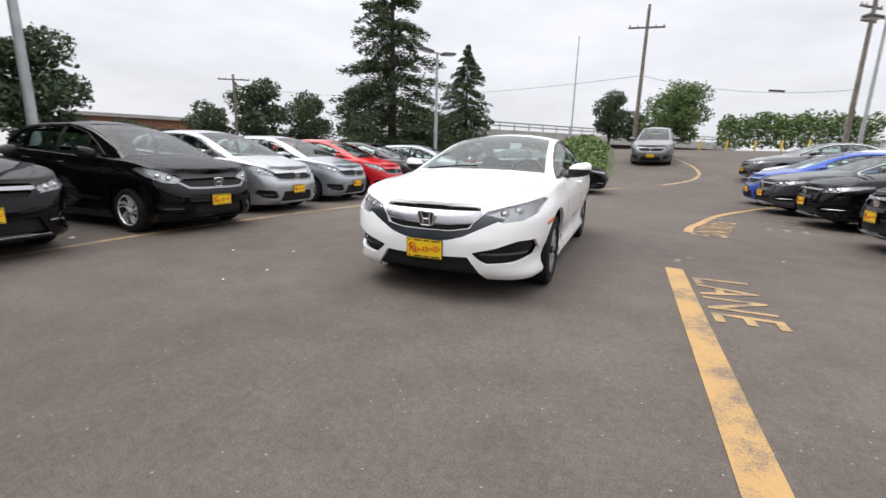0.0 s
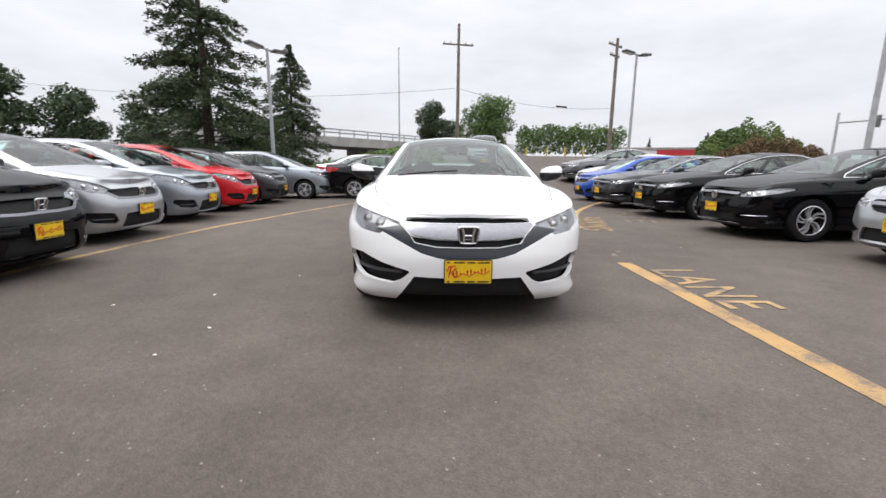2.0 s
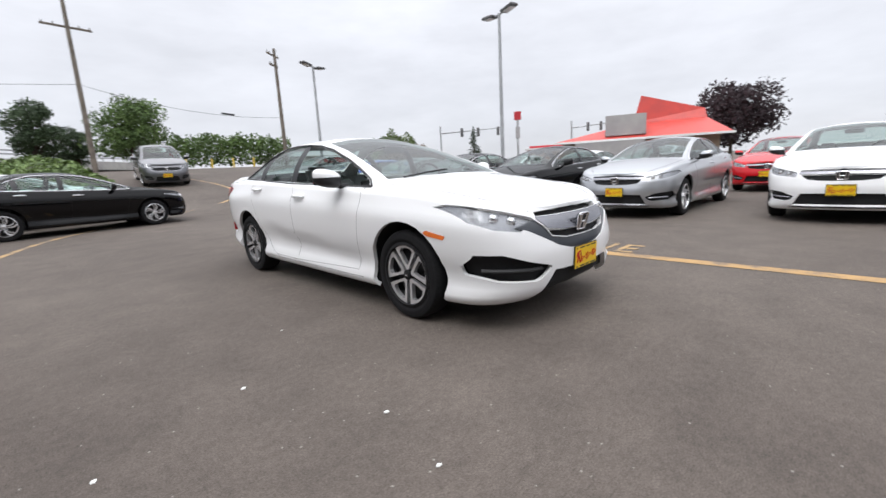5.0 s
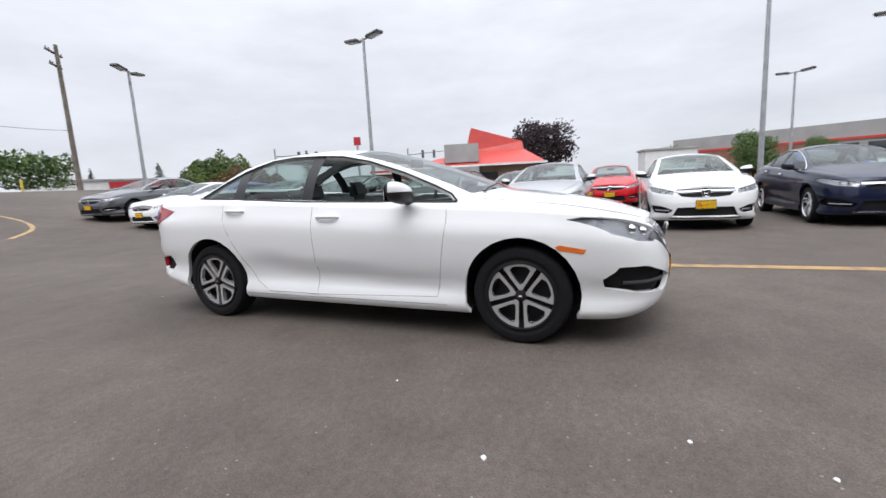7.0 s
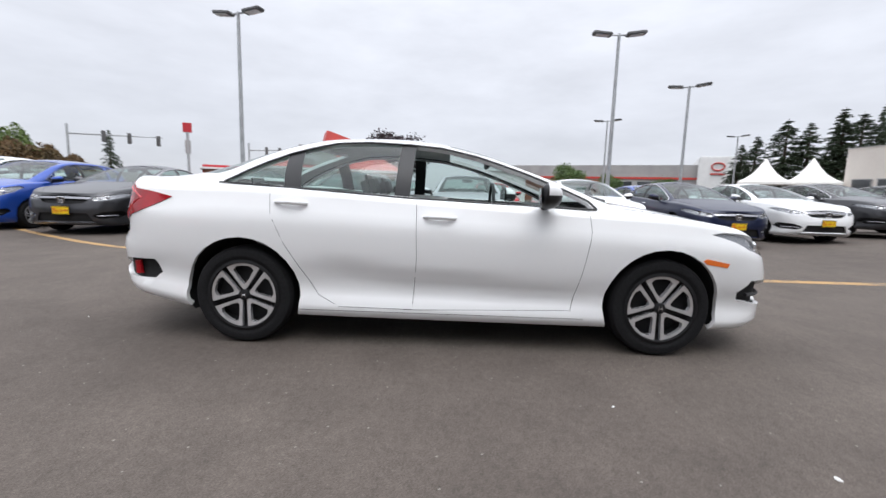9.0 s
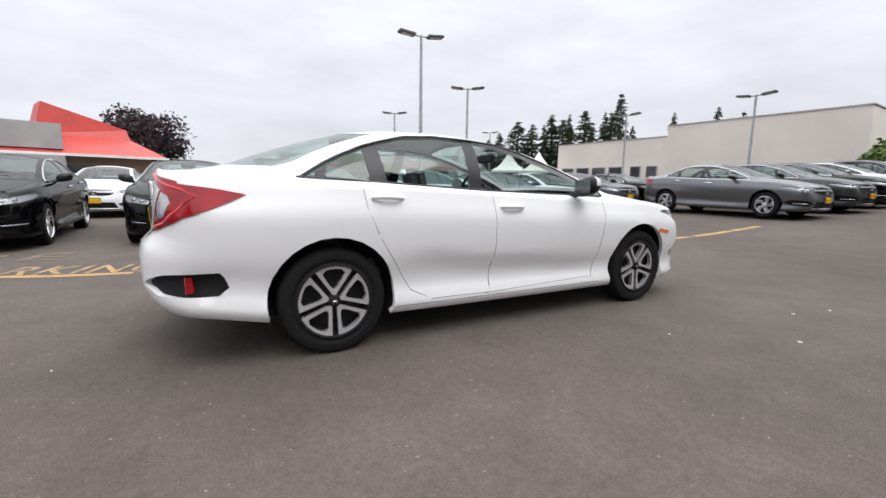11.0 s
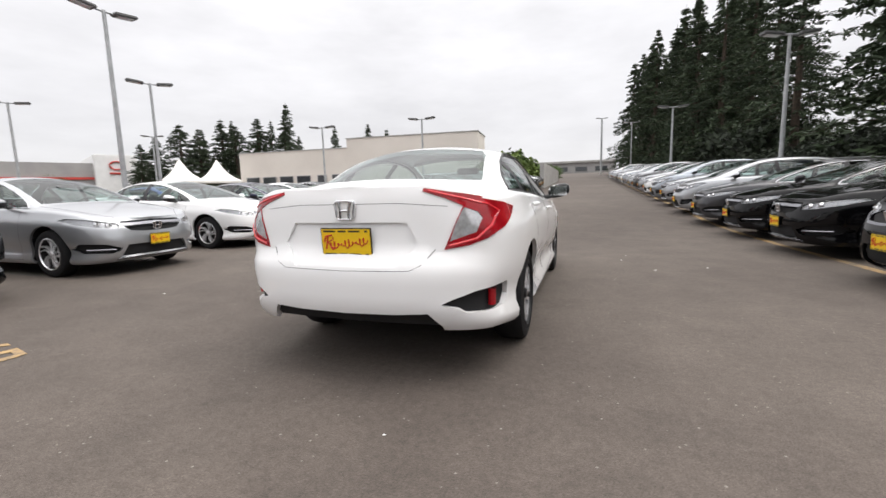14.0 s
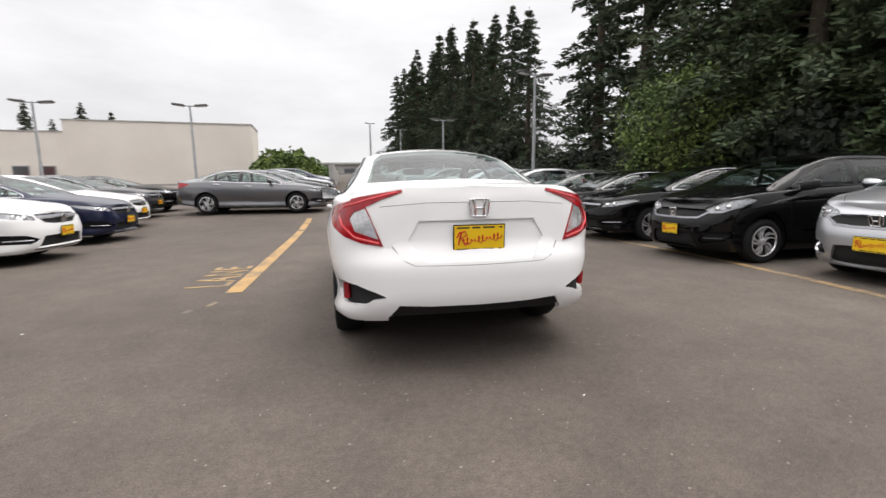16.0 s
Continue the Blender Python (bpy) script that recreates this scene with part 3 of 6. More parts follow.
def interior(parent, s):
    d, k, zf = s["cabin_y"], s["ks"], s["seat_z"]
    part("dashboard", boxed(-0.66 * k, 0.66 * k, d - 0.62, d - 0.28, 0.62 + s["lift"], 0.93 + s["lift"], bevel=0.06), DASH, parent)
    for x in (-0.36, 0.36):
        seat(parent, x * k, d + 0.38, zf)
    seat(parent, 0, d + 1.22, zf + 0.02, 1.2 * k, True)
    bm = lathe([(0.185 + 0.014 * math.cos(a), 0.014 * math.sin(a)) for a in np.linspace(0, 2 * math.pi, 9)], 28)
    bmesh.ops.transform(bm, matrix=pose(0.36 * k, d - 0.13, 0.90 + s["lift"], 25, 0, 90) , verts=bm.verts)
    part("steering_wheel", bm, DASH, parent)
    part("floor_pan", boxed(-0.66 * k, 0.66 * k, s["outline"][0][1] + 0.30, s["outline"][-1][1] - 0.62, 0.22, 0.32), LINER, parent)
    part("rear_floor", boxed(-0.62 * k, 0.62 * k, s["outline"][-1][1] - 0.64, s["outline"][-1][1] - 0.14, 0.34, 0.40), LINER, parent)
    part("rear_view_mirror", boxed(-0.12, 0.12, d - 0.06, d - 0.03, s["roof"] - 0.20, s["roof"] - 0.13, bevel=0.012), DASH, parent)


def plate(parent, y, z, tilt, facing, light=True):
    """A yellow dealer plate in a dark frame, with red script strokes and small dark bars of print. facing: -1 front, 1 rear."""
    f = facing
    m = pose(0, y, z, tilt, 0, 0)
    pl = part("plate", boxed(-0.155, 0.155, -0.004, 0.004, -0.08, 0.08, bevel=0.002, m=m), PLATE_DARK, parent, "yellow dealer plate with red script in a dark frame", smooth=False)
    part("plate_face", boxed(-0.148, 0.148, f * 0.004, f * 0.0075, -0.073, 0.073, m=m) if f > 0 else boxed(-0.148, 0.148, -0.0075, -0.004, -0.073, 0.073, m=m), PLATE_YELLOW, pl, smooth=False)
    for z0 in (0.062, -0.064):
        bm = bmesh.new()
        for x0, x1 in ((-0.135, -0.118), (-0.09, -0.02), (-0.005, 0.045), (0.06, 0.135)):
            box(bm, x0, x1, min(f * 0.0065, f * 0.0085), max(f * 0.0065, f * 0.0085), z0 - 0.005, z0 + 0.005, m=m)
        part("plate_print", bm, PLATE_DARK, pl, smooth=False)
    bm = bmesh.new()
    pts = [m @ Vector((xx if f < 0 else -xx, f * 0.0085, zz)) for xx, zz in
           [(-0.10 + 0.23 * k / 71 + 0.008 * math.cos(k * 0.9), -0.018 + 0.028 * k / 71 + (0.014 + 0.012 * math.sin(k * 0.23)) * math.sin(k * 0.9)) for k in range(72)]]
    tube(bm, pts, 0.003, 5)
    tube(bm, [m @ Vector((xx if f < 0 else -xx, f * 0.0085, zz)) for xx, zz in ((-0.135, 0.005), (-0.12, 0.035), (-0.085, 0.042), (-0.075, 0.02), (-0.11, 0.002), (-0.085, -0.03), (-0.06, -0.03))], 0.005, 5)
    tube(bm, [m @ Vector((xx if f < 0 else -xx, f * 0.0085, zz)) for xx, zz in ((-0.108, 0.038), (-0.125, -0.036))], 0.005, 5)
    part("plate_script", bm, PLATE_RED, pl)
    return pl


def emblem(parent, y, z, tilt, facing, size, mat):
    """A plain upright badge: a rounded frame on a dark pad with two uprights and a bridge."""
    m = pose(0, y, z, tilt, 0, 0)
    h, w = size, size * 1.12
    pad = bmesh.new()
    ring = [(-0.5, 0.30), (-0.46, 0.42), (-0.36, 0.47), (0.36, 0.47), (0.46, 0.42), (0.5, 0.30), (0.42, -0.34), (0.36, -0.44), (0.27, -0.47), (-0.27, -0.47), (-0.36, -0.44), (-0.42, -0.34)]
    rings = [[pad.verts.new(m @ Vector((a * w, facing * d, b * h))) for a, b in ring] for d in (-0.012, 0.002)]
    for k in range(len(ring)):
        pad.faces.new((rings[0][k], rings[0][k - 1], rings[1][k - 1], rings[1][k]))
    pad.faces.new(rings[1])
    bmesh.ops.recalc_face_normals(pad, faces=pad.faces)
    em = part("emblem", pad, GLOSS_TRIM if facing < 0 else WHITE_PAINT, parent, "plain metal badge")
    bm = bmesh.new()
    tube(bm, [m @ Vector((a * w, facing * 0.004, b * h)) for a, b in ring + ring[:2]], size * 0.060, 8)
    for sx in (-1, 1):
        tube(bm, [m @ Vector((sx * w * 0.29, facing * 0.005, h * 0.40)), m @ Vector((sx * w * 0.21, facing * 0.006, 0)), m @ Vector((sx * w * 0.22, facing * 0.005, -h * 0.40))], [size * 0.10, size * 0.075, size * 0.085], 8)
    tube(bm, [m @ Vector((-w * 0.22, facing * 0.005, -0.02 * h)), m @ Vector((w * 0.22, facing * 0.005, -0.02 * h))], size * 0.075, 8)
    part("badge_relief", bm, mat, em)
    return em


def skin_line(tree, pts, axis, sgn, lift_by=0.0012):
    """Projects a drawn line on the skin along x (sides) or y (ends)."""
    out = []
    for a, b in pts:
        if axis == "x":
            o, d = Vector((sgn * 3, a, b)), Vector((-sgn, 0, 0))
        elif axis == "z":
            o, d = Vector((a, b, 4)), Vector((0, 0, -1))
        else:
            o, d = Vector((a, sgn * 6, b)), Vector((0, -sgn, 0))
        loc, no, _, _ = tree.ray_cast(o, d)
        if loc:
            out.append(loc + no * lift_by)
    return out


def dense(pts, step=0.04):
    out = []
    for p, q in zip(pts, pts[1:]):
        k = max(1, int(math.dist(p, q) / step))
        out += [(p[0] + (q[0] - p[0]) * j / k, p[1] + (q[1] - p[1]) * j / k) for j in range(k)]
    return out + [pts[-1]]


def build_car(name, s, paint):
    """A whole car from its table of measures."""
    from mathutils.bvhtree import BVHTree
    car = empty(name)
    bm = car_shell(s)
    full = bm.copy()
    tree = BVHTree.FromBMesh(full)

    def on_side(c, n):
        return n.x < -0.25

    def at_front(c, n):
        return c.y < s["wheel_f"] + 0.35 and n.y < -0.08

    def at_rear(c, n):
        return c.y > s["wheel_r"] - 0.1 and n.y > 0.08

    # wheel openings
    for wy in (s["wheel_f"], s["wheel_r"]):
        gone = carve(bm, circle_poly(wy, s["tyre"] + 0.01, s["arch"]), "x", lambda c, n: c.z < 0.85 and n.x < -0.2)
        bmesh.ops.delete(bm, geom=gone, context="FACES")
    # glazing
    for key in ("window_f", "window_r", "window_q"):
        if key not in s:
            continue
        p = lift(bm, carve(bm, s[key], "x", lambda c, n: n.x < -0.3 and c.z > 0.8), 0.006)
        for mir in (0, 1):
            if s.get("open_window") == (key, mir):
                continue
            part("side_window", sheet(*p, mir), GLASS, car, angle="all")
    p = lift(bm, main_patch(carve(bm, s["windshield"], "y", lambda c, n: n.y < -0.15 and c.z > s["cowl"] - 0.02 and c.y > s["wheel_f"] - 0.15)), 0.004)
    part("windshield", sheet(*p, 2), GLASS, car, angle="all")
    p = lift(bm, carve(bm, s["rear_glass"], s.get("rear_axis", "y"), lambda c, n: n.y > 0.06 and c.z > s["deck"] - 0.02 and n.x > -0.75), 0.004)
    part("rear_window", sheet(*p, 2), GLASS, car, angle="all")
    for key in ("pillar", "pillar_q"):
        if key not in s:
            continue
        p = lift(bm, carve(bm, s[key], "x", lambda c, n: n.x < -0.3 and c.z > 0.8), 0.003)
        for mir in (0, 1):
            part("window_pillar", sheet(*p, mir), TRIM, car, "black pillar cover", angle="all")
    # front
    for poly in s["grilles"]:
        p = lift(bm, carve(bm, poly, "y", at_front), 0.035)
        part("grille", sheet(*p, 2), LINER, car, "black plastic mesh insert")
    if "band" in s:
        p = lift(bm, carve(bm, s["band"], "y", at_front), 0.008)
        part("grille_surround", sheet(*p, 2), s.get("band_mat", GLOSS_TRIM), car, "dark plastic band under the grille")
    for poly in s["chrome"]:
        p = lift(bm, carve(bm, poly, "y", at_front), -0.006)
        part("chrome_bar", sheet(*p, 2, rim=0.02), CHROME_SATIN, car, "satin chrome grille bar")
    found = carve(bm, s["headlight"], "y", at_front)
    p_out = lift(bm, found, 0.002, keep=True)
    p_in = lift(bm, found, 0.024)
    for mir in (0, 1):
        hl = part("headlight", sheet(*p_out, mir), LAMP_GLASS, car, "clear headlight with twin round projectors", angle="all")
        part("reflector", sheet(*p_in, mir), REFLECTOR, hl)
        sg = -1 if mir == 0 else 1
        for hx, hz, hr in s["projectors"]:
            loc = skin_line(tree, [(-hx, hz)], "y", -1)
            if loc:
                y0 = loc[0].y + 0.03
                bm2 = lathe([(hr * 1.25, 0.02), (hr * 1.2, 0.0), (hr, 0.004), (hr * 0.8, -0.012), (0.001, -0.02)], 20)
                bmesh.ops.transform(bm2, matrix=pose(sg * hx, y0, hz, 0, 0, 90), verts=bm2.verts)
                part("projector", bm2, CHROME, hl)
    p = lift(bm, carve(bm, s["fog"], "y", lambda c, n: at_front(c, n) and n.y < -0.12), 0.05)
    for mir in (0, 1):
        fg = part("fog_recess", sheet(*p, mir), LINER, car, "black fog lamp recess")
        sg = -1 if mir == 0 else 1
        xs = [q[0] for q in s["fog"]]
        zs = [q[1] for q in s["fog"]]
        line = skin_line(tree, dense([(min(xs) + 0.05, sum(zs) / len(zs) - 0.012), (max(xs) - 0.06, sum(zs) / len(zs) - 0.018)]), "y", -1, -0.03)
        if len(line) > 1:
            part("fog_blade", tubed([(-q.x * sg, q.y, q.z) for q in line], 0.012, 6), s.get("blade_mat", TRIM), fg)
    # rear
    carve(bm, s["tail_rear"], "y", at_rear)
    carve(bm, s["tail_side"], "x", lambda c, n: c.y > s["wheel_r"] and n.x < -0.2)
    if "tail_clear" in s:
        carve(bm, s["tail_clear"], "y", at_rear)
    tail, clear = [], []
    for f in bm.faces:
        c, n = f.calc_center_median(), f.normal
        if c.y < s["wheel_r"] + 0.2:
            continue
        ends = n.y > 0.62 or abs(n.x) < 0.3
        if ends and n.y > 0.08 and "tail_clear" in s and inside((c.x, c.z), s["tail_clear"]):
            clear.append(f)
        elif (ends and n.y > 0.08 and inside((c.x, c.z), s["tail_rear"])) or (not ends and n.x < -0.2 and inside((c.y, c.z), s["tail_side"])):
            tail.append(f)
    p = lift(bm, tail, -0.006)
    pc = lift(bm, clear, -0.002) if clear else None
    for mir in (0, 1):
        tl = part("tail_lamp", sheet(*p, mir, rim=0.02), RED_LENS, car, "glossy red tail lamp lens")
        if "tail_guide" in s:
            line = skin_line(tree, dense(s["tail_guide"], 0.03), "y", 1, 0.004)
            if len(line) > 2:
                part("light_guide", tubed([(q.x if mir == 0 else -q.x, q.y, q.z) for q in line], 0.008, 6), RED_GUIDE, tl, "bright red light bar")
        if pc:
            part("reverse_lamp", sheet(*pc, mir), CLEAR_LENS, tl, "clear ribbed lens")
    for key, mat, lab in (("rear_grille", LINER, "black lower bumper insert"), ("rear_fog", LINER, "black rear bumper recess")):
        if key in s:
            p = lift(bm, carve(bm, s[key], "y", lambda c, n: at_rear(c, n) and n.y > 0.12), 0.03)
            for mir in ((2,) if key == "rear_grille" else (0, 1)):
                part("bumper_insert", sheet(*p, mir), mat, car, lab)
    if "plate_recess" in s:
        p = lift(bm, carve(bm, s["plate_recess"], "y", at_rear), 0.014)
        part("plate_recess", sheet(*p, 2), paint, car, angle="all")
    if "rear_reflector" in s:
        for sg in (-1, 1):
            line = skin_line(tree, [(sg * -1 * q[0] * -1 if sg < 0 else -q[0], q[1]) for q in s["rear_reflector"]], "y", 1, -0.012)
            line = skin_line(tree, s["rear_reflector"], "y", 1, -0.010)
            if len(line) > 1:
                part("reflector", tubed([(q.x if sg < 0 else -q.x, q.y, q.z) for q in line], 0.022, 8), RED_LENS, car, "red reflector")
    if "marker" in s:
        p = lift(bm, carve(bm, s["marker"], "x", lambda c, n: n.x < -0.2), -0.003)
        for mir in (0, 1):
            part("side_marker", sheet(*p, mir, rim=0.01), AMBER, car, "amber side marker lamp")
    # painted skin
    fold(bm, 0.03)
    pts, polys = lift(bm, list(bm.faces), 0, keep=True)
    body = part("body", sheet(pts, polys, 2), paint, car, angle="all")
    body.data.set_sharp_from_angle(angle=radians(50))
    bm.free()
    # seams
    for sg in (-1, 1):
        for line in s["seams"]:
            q = skin_line(tree, dense(line), "x", -1, -0.0008)
            if len(q) > 2:
                part("door_seam", tubed([(v.x * -sg, v.y, v.z) for v in q], 0.002, 5), LINER, body)
    for line in s.get("end_seams", ()):
        q = skin_line(tree, dense(line), "y", 1, -0.0008)
        both = [(v.x, v.y, v.z) for v in q]
        for sg in (-1, 1):
            part("trunk_seam", tubed([(v[0] * -sg, v[1], v[2]) for v in both], 0.0018, 5), LINER, body)
    for line in s.get("top_seams", ()):
        q = skin_line(tree, dense(line), "z", 1, -0.0008)
        for sg in (-1, 1):
            part("hood_seam", tubed([(v.x * -sg, v.y, v.z) for v in q], 0.003, 5), LINER, body)
    # door handles
    for hy, hz in s["handles"]:
        for sg in (-1, 1):
            loc = skin_line(tree, [(hy - 0.1, hz), (hy - 0.06, hz + 0.002), (hy, hz + 0.006), (hy + 0.06, hz + 0.006), (hy + 0.1, hz + 0.004)], "x", -1, 0.0)
            if len(loc) == 5:
                out = [0.004, 0.03, 0.036, 0.03, 0.004]
                part("door_handle", tubed([((v.x - o) * -sg, v.y, v.z) for v, o in zip(loc, out)], [0.012, 0.014, 0.015, 0.014, 0.012], 8), s.get("handle_mat", paint), body)
    # window surround
    for line, rad, mat, nm in s.get("trims", ()):
        for sg in (-1, 1):
            q = skin_line(tree, dense(line), "x", -1, 0.003)
            if len(q) > 2:
                part(nm, tubed([(v.x * -sg, v.y, v.z) for v in q], rad, 6), mat, body)
    # mirrors
    my, mz, mx = s["mirror"]
    for sg in (-1, 1):
        b2 = bmesh.new()
        bmesh.ops.create_uvsphere(b2, u_segments=18, v_segments=10, radius=1)
        for v in b2.verts:
            c = v.co
            v.co = Vector((math.copysign(abs(c.x) ** 0.7, c.x) * 0.115, (c.y if c.y < 0 else c.y * 0.45) * 0.09, math.copysign(abs(c.z) ** 0.75, c.z) * 0.072))
            v.co.z += 0.02 * (v.co.x * sg) / 0.11
        bmesh.ops.transform(b2, matrix=pose(sg * (mx + 0.11), my, mz, 0, 0, sg * 8), verts=b2.verts)
        low, back = b2.copy(), b2.copy()
        allg = back.verts[:] + back.edges[:] + back.faces[:]
        bmesh.ops.bisect_plane(back, geom=allg, plane_co=(0, my + 0.012, 0), plane_no=(0, 1, 0), clear_inner=True)
        bmesh.ops.bisect_plane(b2, geom=b2.verts[:] + b2.edges[:] + b2.faces[:], plane_co=(0, my + 0.012, 0), plane_no=(0, 1, 0), clear_outer=True)
        bmesh.ops.bisect_plane(b2, geom=b2.verts[:] + b2.edges[:] + b2.faces[:], plane_co=(0, 0, mz + 0.008), plane_no=(0, 0, 1), clear_inner=True)
        bmesh.ops.bisect_plane(low, geom=low.verts[:] + low.edges[:] + low.faces[:], plane_co=(0, 0, mz + 0.008), plane_no=(0, 0, 1), clear_outer=True)
        mir = part("wing_mirror", b2, paint, car)
        tube(low, [(sg * (mx - 0.06), my - 0.02, mz - 0.075), (sg * (mx + 0.05), my, mz - 0.05)], [0.03, 0.022], 8)
        part("mirror_shell", back, TRIM, mir, "black rear shell of the mirror")
        part("mirror_base", low, TRIM, mir, "black lower half of the mirror")
        b3 = bmesh.new()
        box(b3, -0.088, 0.088, -0.002, 0.002, -0.05, 0.05, bevel=0.0, m=pose(sg * (mx + 0.11), my + 0.042, mz, 0, 0, sg * 8))
        part("mirror_glass", b3, CHROME, mir)
    # wheel wells and wheels
    half = s["half"]
    for wy, sg in ((s["wheel_f"], -1), (s["wheel_f"], 1), (s["wheel_r"], -1), (s["wheel_r"], 1)):
        ring = [(wy + (s["arch"] + 0.012) * math.cos(a), s["tyre"] + 0.01 + (s["arch"] + 0.012) * math.sin(a)) for a in np.linspace(-0.35, math.pi + 0.35, 22)]
        b4 = bmesh.new()
        o = []
        for y, z in ring:
            hit = skin_line(tree, [(y, z)], "x", -1, 0.0)
            reach = min(half - 0.045, -hit[0].x - 0.014) if hit else half - 0.12
            o.append(b4.verts.new((sg * reach, y, z)))
        i2 = [b4.verts.new((sg * (half - 0.36), y, z)) for y, z in ring]
        for k in range(len(ring) - 1):
            b4.faces.new((o[k], o[k + 1], i2[k + 1], i2[k]))
        b4.faces.new(i2)
        part("wheel_well", b4, LINER, body)
        wheel(car, sg * (half - s.get("wheel_in", 0.045)), wy, s["tyre"], s.get("tyre_w", 0.2), s["wheel_style"], sg, s["rim"])
    interior(car, s)
    plate(car, *s["plate_f"], -1)
    if "plate_r" in s:
        plate(car, *s["plate_r"], 1)
    emblem(car, *s["badge_f"], -1, 0.118, CHROME)
    if "badge_r" in s:
        emblem(car, *s["badge_r"], 1, 0.105, CHROME)
    if "wiper" in s:
        for a, b in s["wiper"]:
            part("wiper", tubed(skin_line(tree, dense([a, b], 0.06), "z", 1, 0.012), 0.008, 5), TRIM, car)
    full.free()
    return car


def scaled(s, kx, ky, kz):
    """The same car tables stretched to another length, width and height."""
    out = dict(s)
    out["outline"] = [(a * kx, b * ky) for a, b in s["outline"]]
    for k in ("shoulder", "bottom", "top", "edge"):
        out[k] = [(a * ky, b * kz) for a, b in s[k]]
    out["wide"] = [(a * ky, b * kx) for a, b in s["wide"]]
    for k in ("window_f", "window_r", "window_q", "pillar", "pillar_q", "tail_side", "marker"):
        if k in s:
            out[k] = [(a * ky, b * kz) for a, b in s[k]]
    for k in ("windshield", "rear_glass", "band", "headlight", "fog", "tail_rear", "tail_clear", "rear_grille", "rear_fog", "rear_reflector", "plate_recess"):
        if k in s:
            out[k] = [(a * kx, b * kz) for a, b in s[k]]
    for k in ("grilles", "chrome", "end_seams"):
        if k in s:
            out[k] = [[(a * kx, b * kz) for a, b in p] for p in s[k]]
    out["seams"] = [[(a * ky, b * kz) for a, b in p] for p in s["seams"]]
    out["top_seams"] = [[(a * kx, b * ky) for a, b in p] for p in s.get("top_seams", ())]
    out["handles"] = [(a * ky, b * kz) for a, b in s["handles"]]
    out["trims"] = [([(a * ky, b * kz) for a, b in ln], r, m, nm) for ln, r, m, nm in s.get("trims", ())]
    out["projectors"] = [(a * kx, b * kz, r) for a, b, r in s["projectors"]]
    out["mirror"] = (s["mirror"][0] * ky, s["mirror"][1] * kz, s["mirror"][2] * kx)
    for k in ("plate_f", "plate_r", "badge_f", "badge_r"):
        if k in s:
            out[k] = (s[k][0] * ky, s[k][1] * kz, s[k][2])
    for k in ("wheel_f", "wheel_r", "cabin_y"):
        out[k] = s[k] * ky
    for k in ("cowl", "deck", "roof"):
        out[k] = s[k] * kz
    out["half"], out["ks"] = s["half"] * kx, s["ks"] * kx
    out.pop("wiper", None)
    return out


